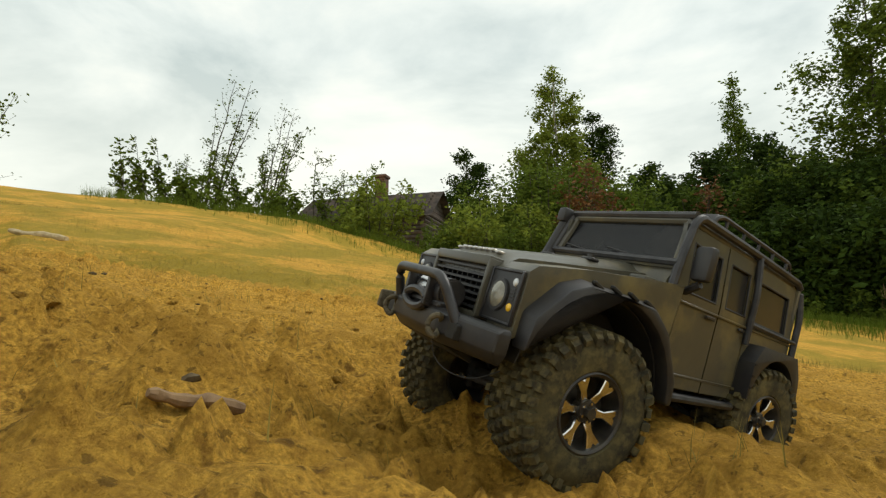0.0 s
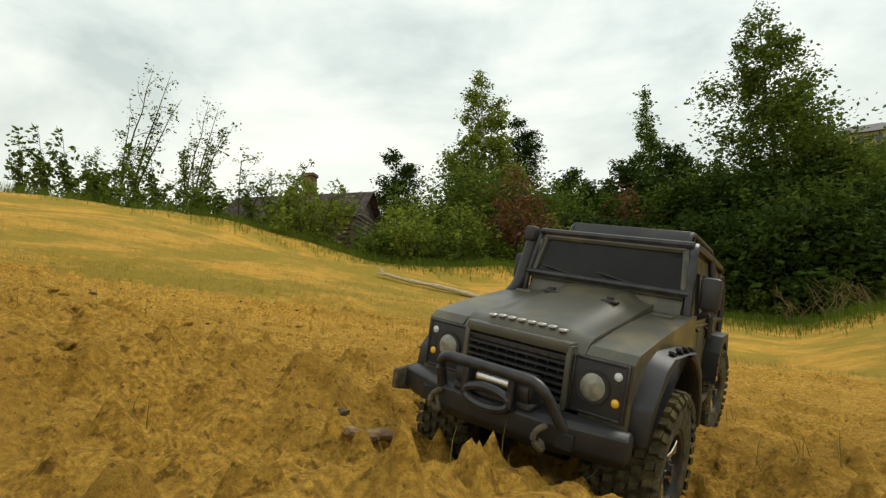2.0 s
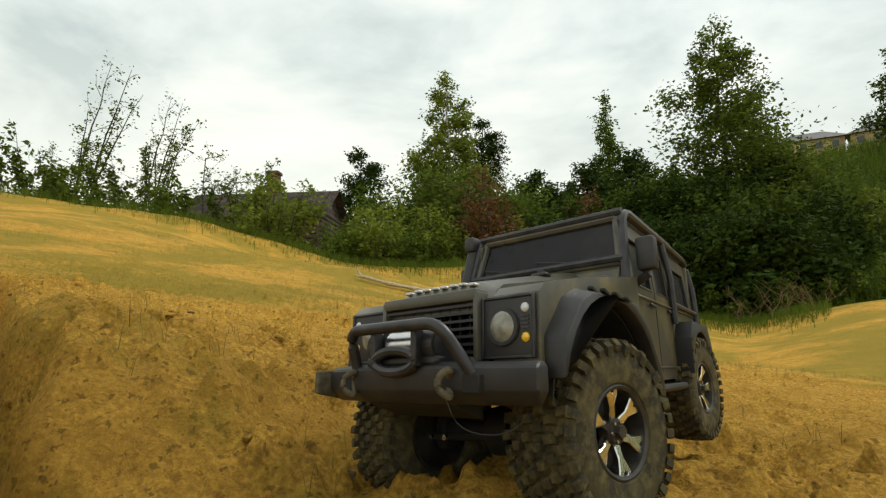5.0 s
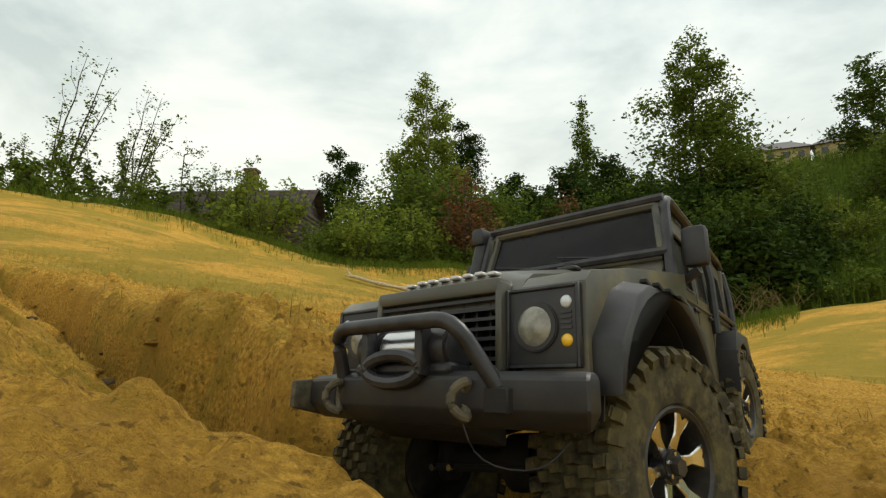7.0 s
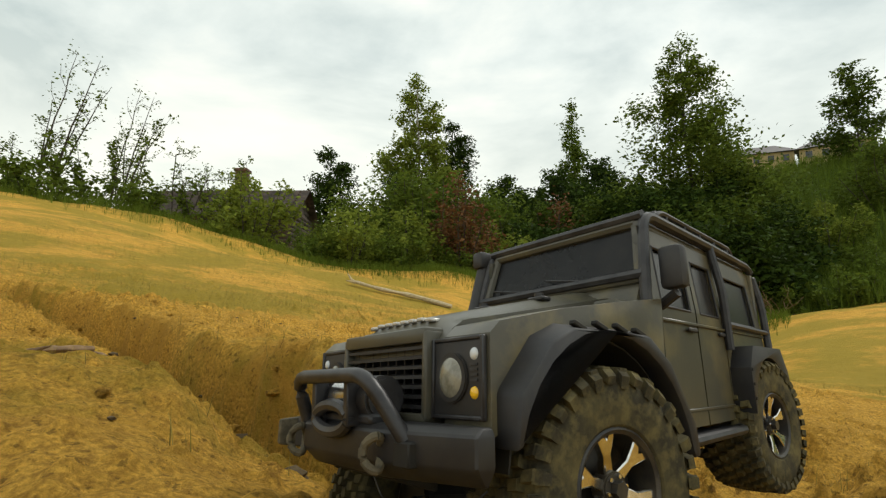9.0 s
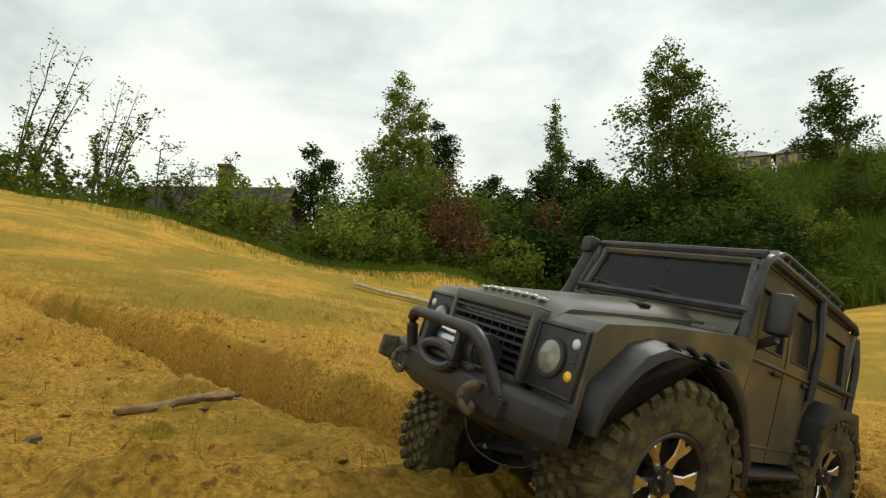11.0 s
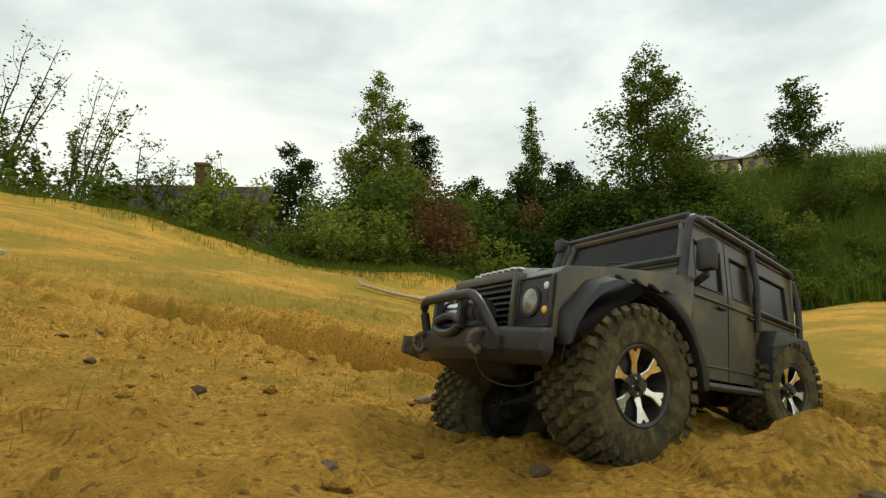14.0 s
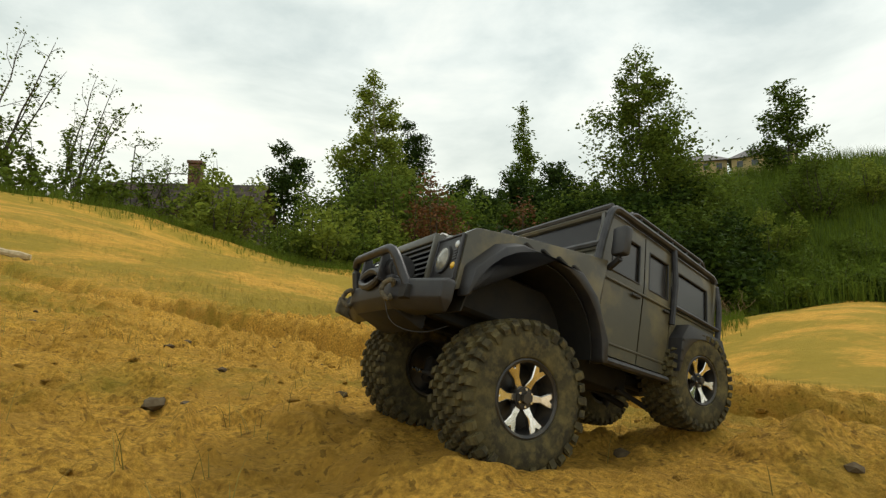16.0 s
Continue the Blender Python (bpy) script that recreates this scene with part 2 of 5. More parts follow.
STONE = material("dark_pebble", (0.085, 0.060, 0.032), 0.95, second=(0.13, 0.10, 0.06), scale=60, bump=0.5, bump_scale=90, spec=0.1)
PANE = material("house_pane", (0.05, 0.06, 0.07), 0.15)


# ---- the truck's way over the sand: seconds, place of the front axle's middle, turn ----
TRUCK_ROWS = (
    (0, 0.079, 0.586, -0.046, -10.6, -14.2, -150.9), (0.5, 0.048, 0.543, -0.044, -11.7, -9.8, -146.2), (1, 0.018, 0.512, -0.078, -16.7, 0.6, -139.2),
    (1.5, 0.001, 0.498, -0.077, -13.5, 0.8, -136.2), (2, -0.006, 0.497, -0.063, -11.1, -0.1, -136.1), (2.5, -0.040, 0.456, -0.043, -9.5, -0.4, -138.4),
    (3, -0.090, 0.395, -0.033, -7.4, -0.8, -139.0), (3.5, -0.136, 0.375, -0.001, -0.9, -3.9, -139.1), (4, -0.196, 0.338, 0.014, 5.6, -6.3, -142.9),
    (5.2, -0.347, 0.227, -0.000, 4.1, -7.2, -145.1), (6.5, -0.511, 0.106, -0.016, 2.4, -8.2, -147.4), (7, -0.560, 0.102, -0.003, 4.6, -8.4, -146.4),
    (7.5, -0.608, 0.108, 0.012, 8.0, -8.2, -149.4), (8, -0.666, 0.115, 0.026, 9.3, -8.1, -153.1), (8.5, -0.729, 0.123, 0.040, 8.1, -6.9, -156.4),
    (9, -0.797, 0.148, 0.059, 6.2, -5.4, -159.4), (10.2, -0.954, 0.295, 0.115, -2.7, -10.9, -163.2), (11.5, -1.125, 0.454, 0.176, -12.4, -16.7, -167.2),
    (12, -1.191, 0.478, 0.188, -13.7, -17.8, -167.7), (12.5, -1.246, 0.515, 0.191, -14.4, -18.1, -166.3), (13, -1.316, 0.561, 0.188, -10.8, -16.6, -168.6),
    (13.5, -1.408, 0.570, 0.177, -2.7, -13.9, -169.3), (14, -1.475, 0.589, 0.174, 3.6, -11.8, -172.8), (14.5, -1.506, 0.590, 0.215, 5.3, -17.5, -168.8),
    (15, -1.556, 0.607, 0.216, 7.3, -18.2, -172.7), (15.5, -1.634, 0.585, 0.225, 3.5, -17.8, -173.7), (16, -1.731, 0.529, 0.242, 3.7, -18.0, -173.4),
)
WHEELBASE, TYRE, REAR_TYRE = 0.282, 0.075, 0.062
# each wheel's place on the truck and its travel (seconds, metres down from level)
WHEELS = {
    "front_left": (0.0, 0.097, ((0, -0.018), (4, -0.020), (7.5, -0.021), (8.5, -0.013), (9, -0.008), (11.5, 0.0), (13, 0.003), (14, -0.002), (14.5, -0.052), (15, -0.064), (15.5, -0.056), (16, -0.053))),
    "front_right": (0.0, -0.097, ((0, -0.042), (1.5, -0.028), (4, -0.032), (7.5, -0.036), (9, -0.040), (11.5, -0.056), (12.5, -0.056), (14, -0.042), (16, -0.030))),
    "rear_left": (-WHEELBASE, 0.080, ((0, 0.012), (9, 0.020), (16, 0.034))),
    "rear_right": (-WHEELBASE, -0.080, ((0, 0.008), (9, 0.016), (12.5, 0.014), (16, 0.022))),
}
STEER = ((0, 0), (1.5, 4), (3.5, -6), (7, -14), (9, -6), (12.5, -4), (14.5, 0), (16, 0))


def eased(table, t):
    ts, vs = zip(*table)
    return float(np.interp(t, ts, vs))


def truck_pose(t):
    v = [float(np.interp(t, [r[0] for r in TRUCK_ROWS], [r[k] for r in TRUCK_ROWS])) for k in range(1, 7)]
    return pose(*v)


def wheel_contacts():
    """Where the tyres stand on the sand along the way, and which of them bear on it: a far wheel may hang free over the rut."""
    out = []
    for t in np.arange(0, 16.01, 0.25):
        m = truck_pose(t)
        for name, (x, y, travel) in WHEELS.items():
            p = m @ Vector((x, y, eased(travel, t)))
            out.append((p.x, p.y, p.z - (TYRE - 0.010 if x == 0 else REAR_TYRE - 0.014), name.endswith("left")))
    return np.array(out)


CONTACTS = wheel_contacts()


def PRESS(x, y):
    """How far the sand lies above the tyres' feet: it is pressed down, or stands up, to meet them."""
    x, y = np.asarray(x, float), np.asarray(y, float)
    out = np.zeros(x.shape)
    near = (x > -2.4) & (x < 1.2) & (y > -0.6) & (y < 1.6)
    px, py = x[near], y[near]
    if not px.size:
        return out
    weight, total = np.full(px.shape, 0.05), np.zeros(px.shape)
    gap = open_ground(CONTACTS[:, 0], CONTACTS[:, 1]) - CONTACTS[:, 2]
    for (cx, cy, cz, bears), g in zip(CONTACTS, gap):
        if g < -0.045 and not bears:
            continue
        if g < 0 and cx > -0.30:
            g *= 0.35  # firm sand at the start, which the tyres barely touch
        wide = 0.048 if g > 0 else 0.072
        w = np.exp(-((px - cx) ** 2 + (py - cy) ** 2) / (2 * wide**2)) * math.exp(max(g, -0.06) / 0.042)
        weight += w
        total += w * g
    out[near] = total / weight
    return out


# ---- mesh helpers ----
def part(name, bm, mat, parent=None, label="", smooth=True, sharp=38):
    """Links a bmesh as one mesh object, under a thing or a part if one is given."""
    me = bpy.data.meshes.new(name)
    bm.normal_update()
    if smooth:
        for f in bm.faces:
            f.smooth = True
        for e in bm.edges:
            if len(e.link_faces) == 2 and e.calc_face_angle(0) > radians(sharp):
                e.smooth = False
    bm.to_mesh(me)
    bm.free()
    me.materials.append(mat)
    ob = new(name, me)
    ob.parent = parent
    if label:
        ob["label"] = label
    return ob


def empty(name, m=None):
    ob = new(name)
    ob.empty_display_size = 0.05
    if m is not None:
        ob.matrix_basis = m
    return ob


def raw(name, verts, faces, mat, parent=None, label="", smooth=True):
    me = bpy.data.meshes.new(name)
    me.from_pydata(verts, [], faces)
    if smooth:
        me.polygons.foreach_set("use_smooth", [True] * len(me.polygons))
    me.materials.append(mat)
    ob = new(name, me)
    ob.parent = parent
    if label:
        ob["label"] = label
    return ob


def lattice(ix, iy, seed):
    """A pseudo-random value in 0..1 for whole-number grid points."""
    h = (ix.astype(np.int64) * 374761393 + iy.astype(np.int64) * 668265263 + seed * 974711) & 0x7FFFFFFF
    h = ((h ^ (h >> 13)) * 1274126177) & 0x7FFFFFFF
    return ((h ^ (h >> 16)) & 0xFFFF) / 65535.0


def value_noise(x, y, size, seed):
    u, v = x / size, y / size
    i, j = np.floor(u), np.floor(v)
    a, b = u - i, v - j
    a, b = a * a * (3 - 2 * a), b * b * (3 - 2 * b)
    n = lambda p, q: lattice(i + p, j + q, seed)
    return (n(0, 0) * (1 - a) + n(1, 0) * a) * (1 - b) + (n(0, 1) * (1 - a) + n(1, 1) * a) * b - 0.5


def smooth_step(x, lo, hi):
    s = np.clip((x - lo) / (hi - lo), 0, 1)
    return s * s * (3 - 2 * s)


# ---- the ground: one sheet of sand, a hill with a washed-out rut ----
HILL = (-0.1198, -0.0527, 0.2902, -0.0147, 0.0588, -0.0369, -0.0187, -0.0824, -0.1394, -0.0405, -0.0798, -0.2328)
RUT = ((-0.30, -0.75), (-0.62, 0.05), (-0.905, 0.58), (-1.285, 1.30), (-1.495, 1.66), (-1.705, 2.07), (-2.25, 2.74), (-3.3, 3.9), (-5.2, 6.2))


def line_distance(x, y, line):
    """Signed distance to a polyline (positive to its right) and the length along it."""
    best, side, along, run = np.full(np.shape(x), 1e9), np.zeros(np.shape(x)), np.zeros(np.shape(x)), 0.0
    for (ax, ay), (bx, by) in zip(line, line[1:]):
        dx, dy = bx - ax, by - ay
        n = math.hypot(dx, dy)
        s = np.clip(((x - ax) * dx + (y - ay) * dy) / n**2, 0, 1)
        d = np.hypot(x - ax - s * dx, y - ay - s * dy)
        near = d < best
        best = np.where(near, d, best)
        side = np.where(near, np.sign((x - ax) * dy - (y - ay) * dx), side)
        along = np.where(near, run + s * n, along)
        run += n
    return best * side, along


def hill(x, y):
    """The broad form of the ground."""
    r = np.hypot(x, y)
    far = np.minimum(1, 16.0 / np.maximum(r, 1e-6))
    px, py = x * far, y * far
    k = 1 / np.sqrt(1 + (np.minimum(r, 16.0) / 6) ** 2)
    u, v = px * k, py * k
    f = (1, px, py, u * u / 4, u * v / 4, v * v / 4, u**3 / 16, u * u * v / 16, u * v * v / 16, v**3 / 16, u, v)
    z = sum(c * g for c, g in zip(HILL, f))
    # the wooded bank that rises past the sand pit
    s = x * 0.80 + y * 0.60
    bank = smooth_step(s, 17.5, 46) * 10.5 * smooth_step(x, 3, 14)
    bearing = np.degrees(np.arctan2(x + 1.0, np.maximum(y, 0.01)))
    out = np.minimum(r, 18.0) * smooth_step(r, 3.0, 9.0)
    z = z - 0.052 * out * smooth_step(bearing, 16, 30) * (1 - smooth_step(bearing, 42, 53))
    z = z + 0.040 * out * smooth_step(bearing, 49, 60) * smooth_step(y, 0.0, 5.0)
    z = z - 0.80 * smooth_step(y, 8.5, 13.5) * np.exp(-(((x - 0.3) / 4.2) ** 2))
    return z * (1 - 0.9 * smooth_step(r, 60, 220)) + bank


def open_ground(x, y):
    """The ground before the truck drives on it: hill, rut and swells."""
    x, y = np.asarray(x, float), np.asarray(y, float)
    z = hill(x, y)
    r = np.hypot(x + 0.9, y - 0.8)
    near = 1 - smooth_step(r, 3.0, 9.0)
    wob = value_noise(x, y, 0.22, 3) * 0.07 + value_noise(x, y, 0.07, 4) * 0.040 + value_noise(x, y, 0.028, 15) * 0.014
    s, a = line_distance(x, y, RUT)
    s = s + wob
    depth = (0.35 + 0.65 * smooth_step(a, 0.5, 1.6)) * (1 - 0.45 * smooth_step(a, 2.3, 5.2)) * (0.85 + 0.5 * value_noise(a, a * 0, 0.5, 8))
    floor = smooth_step(s, -0.17, -0.06) * (1 - smooth_step(s, -0.004, 0.020))
    lip = smooth_step(s, 0.004, 0.05) * (1 - smooth_step(s, 0.10, 0.70))
    cleft = (0.65 + 0.9 * value_noise(x, y, 0.17, 16)) * np.exp(-(((s + 0.016) / 0.021) ** 2))
    ledge = 0.022 * smooth_step(value_noise(x, y, 0.12, 17), 0.05, 0.12) * smooth_step(s, -0.26, -0.20) * (1 - smooth_step(s, -0.07, -0.04))
    z = z + depth * (-0.075 * floor + 0.058 * lip - 0.095 * cleft + ledge)
    # the ground lies lower on the rut's near side
    z = z - 0.036 * (1 - smooth_step(s, -0.03, 0.02)) * smooth_step(s, -0.85, -0.30) * smooth_step(a, 0.8, 1.5) * (1 - smooth_step(a, 3.2, 4.6))
    z = z + near * (value_noise(x, y, 0.45, 1) * 0.035 + value_noise(x, y, 0.16, 2) * 0.018)
    z = z + (1 - near) * value_noise(x, y, 2.3, 12) * 0.22 + value_noise(x, y, 1.1, 14) * 0.06 * smooth_step(r, 1.5, 5)
    return z


def ground_height(x, y):
    x, y = np.asarray(x, float), np.asarray(y, float)
    near = 1 - smooth_step(np.hypot(x + 0.9, y - 0.8), 3.0, 9.0)
    z = open_ground(x, y)
    press = PRESS(x, y)
    s, a = line_distance(x, y, RUT)
    bed = smooth_step(s, -0.24, -0.14) * (1 - smooth_step(s, 0.03, 0.08)) * smooth_step(y, 0.30, 0.46)
    z = z - np.where(press < 0, press * (1 - 0.9 * bed), press)
    # banks of sand pushed up beside the wheel tracks
    for line, up in ((((-1.10, 0.42), (-1.24, 0.385), (-1.38, 0.370)), 0.030), (((0.245, 0.425), (0.48, 0.60), (1.0, 0.92)), 0.010)):
        s3, _ = line_distance(x, y, line)
        z = z + up * np.exp(-((s3 / 0.055) ** 2))
    # hollows scraped out ahead of the truck and at the bend of the rut
    for hx, hy, hr, down in ((0.0, 0.52, 0.090, 0.034), (-0.15, 0.40, 0.060, 0.014), (-1.20, 1.10, 0.050, 0.040)):
        z = z - down * np.exp(-(((x - hx) ** 2 + (y - hy) ** 2) / hr**2))
    # broken crust: low scarps with crumbling edges
    edge = value_noise(x, y, 0.055, 42) * 0.35 + value_noise(x, y, 0.022, 43) * 0.15
    crust = 0.009 * smooth_step(value_noise(x, y, 0.24, 41) + edge, 0.06, 0.10) + 0.006 * smooth_step(value_noise(x, y, 0.12, 44) + edge, 0.10, 0.14)
    z = z + crust * near
    rough = 0.8 + 1.1 * smooth_step(value_noise(x, y, 0.55, 21), -0.1, 0.3)
    lump = np.maximum(0, value_noise(x, y, 0.026, 9) - 0.18) * 0.05 + np.maximum(0, value_noise(x, y, 0.09, 10) - 0.26) * 0.05
    clod = np.abs(value_noise(x, y, 0.060, 5)) * 0.010 + np.abs(value_noise(x, y, 0.026, 6)) * 0.011 + value_noise(x, y, 0.016, 7) * 0.007 + lump
    return z + clod * rough * near


def build_ground():
    def spread(lo, hi, step, far):
        core = list(np.arange(lo, hi, step))
        d = step
        a, b = lo, core[-1]
        left, right = [], []
        while a > -far or b < far:
            d *= 1.05
            a, b = a - d, b + d
            left.append(a)
            right.append(b)
        return np.array(left[::-1] + core + right)
    xs, ys = spread(-2.70, 0.60, 0.0068, 420), spread(-0.05, 2.35, 0.0068, 420)
    gx, gy = np.meshgrid(xs, ys)
    gz = ground_height(gx, gy)
    nx, ny = len(xs), len(ys)
    verts = np.stack([gx.ravel(), gy.ravel(), gz.ravel()], 1)
    i = (np.arange(ny - 1)[:, None] * nx + np.arange(nx - 1)[None]).ravel()
    quads = np.stack([i, i + 1, i + nx + 1, i + nx], 1)
    me = bpy.data.meshes.new("ground")
    me.vertices.add(len(verts))
    me.vertices.foreach_set("co", verts.ravel())
    me.loops.add(quads.size)
    me.loops.foreach_set("vertex_index", quads.ravel().astype(np.int32))
    me.polygons.add(len(quads))
    me.polygons.foreach_set("loop_start", np.arange(0, quads.size, 4, dtype=np.int32))
    me.polygons.foreach_set("use_smooth", np.ones(len(quads), bool))
    me.update(calc_edges=True)
    me.materials.append(SAND)
    return tagged(new("ground", me), "yellow sand hillside with clods, a washed-out rut and thin moss", "ground", kind="structure")


# ---- the truck: a radio-controlled off-road model, built round its front axle, x ahead, y to its left ----
def tube(bm, points, r, sides=8):
    """A round bar through points."""
    pts = [Vector(p) for p in points]
    rings, n = [], len(pts)
    for i, p in enumerate(pts):
        a, b = pts[max(i - 1, 0)], pts[min(i + 1, n - 1)]
        d = (b - a).normalized()
        up = Vector((0, 0, 1)) if abs(d.z) < 0.9 else Vector((1, 0, 0))
        s = d.cross(up).normalized()
        u = s.cross(d)
        rings.append([bm.verts.new(p + (s * math.cos(k * math.tau / sides) + u * math.sin(k * math.tau / sides)) * r) for k in range(sides)])
    for a, b in zip(rings, rings[1:]):
        for k in range(sides):
            bm.faces.new((a[k], a[(k + 1) % sides], b[(k + 1) % sides], b[k]))
    bm.faces.new(rings[0][::-1])
    bm.faces.new(rings[-1])
    return bm


def rounded(points, r, n=4):
    """A path with its inner corners rounded."""
    pts = [Vector(p) for p in points]
    out = [pts[0]]
    for a, b, c in zip(pts, pts[1:], pts[2:]):
        p, q = b + (a - b).normalized() * min(r, (a - b).length / 2), b + (c - b).normalized() * min(r, (c - b).length / 2)
        for k in range(n + 1):
            s = k / n
            out.append(p * (1 - s) ** 2 + b * 2 * s * (1 - s) + q * s * s)
    return out + [pts[-1]]


def slab(bm, poly, y0, y1, bevel=0.0, shape=None, segments=2):
    """A plate whose outline lies in x-z, from y0 to y1."""
    a = [bm.verts.new((x, y0, z)) for x, z in poly]
    b = [bm.verts.new((x, y1, z)) for x, z in poly]
    fs = [bm.faces.new(a), bm.faces.new(b[::-1])]
    for k in range(len(poly)):
        j = (k + 1) % len(poly)
        fs.append(bm.faces.new((a[k], b[k], b[j], a[j])))
    bmesh.ops.recalc_face_normals(bm, faces=fs)
    if bevel:
        edges = list({e for f in fs for e in f.edges if abs(e.calc_face_angle(0)) > 0.5})
        bmesh.ops.bevel(bm, geom=edges, offset=bevel, segments=segments, affect="EDGES", profile=0.5, clamp_overlap=True)
    if shape:
        for v in bm.verts:
            v.co = shape(v.co)
    return bm


def box(bm, lo, hi, bevel=0.0, segments=2):
    m = Matrix.LocRotScale([(a + b) / 2 for a, b in zip(lo, hi)], None, [abs(b - a) for a, b in zip(lo, hi)])
    made = bmesh.ops.create_cube(bm, size=1, matrix=m)["verts"]
    if bevel:
        bmesh.ops.bevel(bm, geom=list({e for v in made for e in v.link_edges}), offset=bevel, segments=segments, affect="EDGES", profile=0.5, clamp_overlap=True)
    return bm


def disc(bm, centre, axis, r, depth, sides=24, r2=None, bevel=0.0):
    q = Vector((0, 0, 1)).rotation_difference(Vector(axis)).to_matrix().to_4x4()
    made = bmesh.ops.create_cone(bm, cap_ends=True, segments=sides, radius1=r, radius2=r if r2 is None else r2, depth=depth, matrix=Matrix.Translation(centre) @ q)["verts"]
    if bevel:
        bmesh.ops.bevel(bm, geom=[e for e in {e for v in made for e in v.link_edges} if abs(e.calc_face_angle(0)) > 0.8], offset=bevel, segments=2, affect="EDGES", clamp_overlap=True)
    return bm


def fresh():
    return bmesh.new()


def arch(cx, cz, r, a0, a1, n=10):
    return [(cx + r * math.cos(radians(a0 + (a1 - a0) * k / n)), cz + r * math.sin(radians(a0 + (a1 - a0) * k / n))) for k in range(n + 1)]


def lean_in(co):
    """The cab narrows above the waist."""
    s = 1 if co.y > 0 else -1
    return Vector((co.x, co.y - s * max(0.0, co.z - 0.105) * 0.10, co.z))


def bonnet_height(x, y):
    s = min(max((0.094 - x) / 0.18, 0), 1)
    crown = 0.0100 * (1 - smooth_step(np.array(abs(y)), 0.030, 0.060)) * (0.55 + 0.45 * s)
    nose = 0.012 * max(0.0, (x - 0.076) / 0.018) ** 2
    return 0.0925 + 0.036 * s + float(crown) - nose


def build_bonnet(truck):
    bm = fresh()
    nx, ny = 22, 26
    grid = []
    for i in range(nx + 1):
        x = 0.095 - 0.183 * i / nx
        row = []
        for j in range(ny + 1):
            y = -0.066 + 0.132 * j / ny
            row.append(bm.verts.new((x, y, bonnet_height(x, y))))
        grid.append(row)
    for a, b in zip(grid, grid[1:]):
        for j in range(ny):
            bm.faces.new((a[j], b[j], b[j + 1], a[j + 1]))
    ext = bmesh.ops.extrude_edge_only(bm, edges=[e for e in bm.edges if e.is_boundary])
    for v in [g for g in ext["geom"] if isinstance(g, bmesh.types.BMVert)]:
        v.co.z -= 0.012
    bmesh.ops.recalc_face_normals(bm, faces=bm.faces)
    bonnet = part("bonnet", bm, PAINT, truck)
    for k in range(8):
        bm = fresh()
        y = -0.0385 + k * 0.011
        z = bonnet_height(0.083, y)
        box(bm, (0.0785, y - 0.0035, z - 0.0012), (0.0875, y + 0.0035, z + 0.0016), 0.0008, 1)
        part("letter_bar", bm, SILVER, bonnet, "raised silver bar" if k == 0 else "")
    for y in (-0.035, 0.035):
        bm = fresh()
        z = bonnet_height(-0.030, y)
        box(bm, (-0.035, y - 0.009, z - 0.002), (-0.024, y + 0.009, z + 0.0015), 0.001, 1)
        disc(bm, (-0.030, y, z + 0.002), (0, 0, 1), 0.004, 0.006, 10)
        part("washer_nozzle", bm, PLASTIC, bonnet)
    return bonnet


def build_wing(truck, side):
    bm = fresh()
    outline = [(0.094, 0.024), (0.094, 0.083), (0.086, 0.0905), (0.03, 0.1030), (-0.04, 0.1150), (-0.090, 0.1225), (-0.090, 0.010), (-0.084, 0.010)]
    outline += arch(0, 0.0, 0.0855, 176, 22)
    slab(bm, outline, side * 0.067, side * 0.110, 0.0115, segments=4)
    wing = part("wing", bm, PAINT, truck)
    bm = fresh()
    box(bm, (-0.075, side * 0.074, 0.1150), (-0.05, side * 0.096, 0.1205), 0.002, 2)
    part("wing_vent", bm, PAINT, wing)
    # flare of black plastic with slots
    bm = fresh()
    outer = [(0.090, 0.018), (0.090, 0.050), (0.062, 0.083), (0.040, 0.0925), (-0.046, 0.0935), (-0.072, 0.074), (-0.098, 0.030), (-0.100, 0.006), (-0.089, 0.004)]
    poly = outer + arch(0, 0.0, 0.0865, 174, 14, 14)
    slab(bm, poly, side * 0.106, side * 0.1265, 0.005)
    for v in bm.verts:
        if abs(v.co.y) > 0.118:
            r = math.hypot(v.co.x, v.co.z)
            if r > 0.089:
                k = (r - 0.35 * (r - 0.089)) / r
                v.co.x, v.co.z = v.co.x * k, v.co.z * k
    flare = part("wheel_flare", bm, PLASTIC, truck, "black plastic wheel-arch flare")
    for x, z, a in ((0.070, 0.052, 30), (0.028, 0.0905, 80), (0.006, 0.092, 90), (-0.016, 0.092, 90), (-0.038, 0.0905, 95)):
        bm = fresh()
        box(bm, (-0.0065, -0.0025, -0.0016), (0.0065, 0.0025, 0.0016), 0.0006, 1)
        bmesh.ops.transform(bm, matrix=Matrix.Translation((x, side * 0.1205, z)) @ Matrix.Rotation(radians(-20), 4, "Y"), verts=bm.verts)
        part("slot", bm, UNDER, flare)
    bm = fresh()
    slab(bm, arch(0, 0, 0.0852, 4, 176, 16) + arch(0, 0, 0.0838, 176, 4, 16), side * 0.03, side * 0.1125)
    part("arch_liner", bm, UNDER, truck)


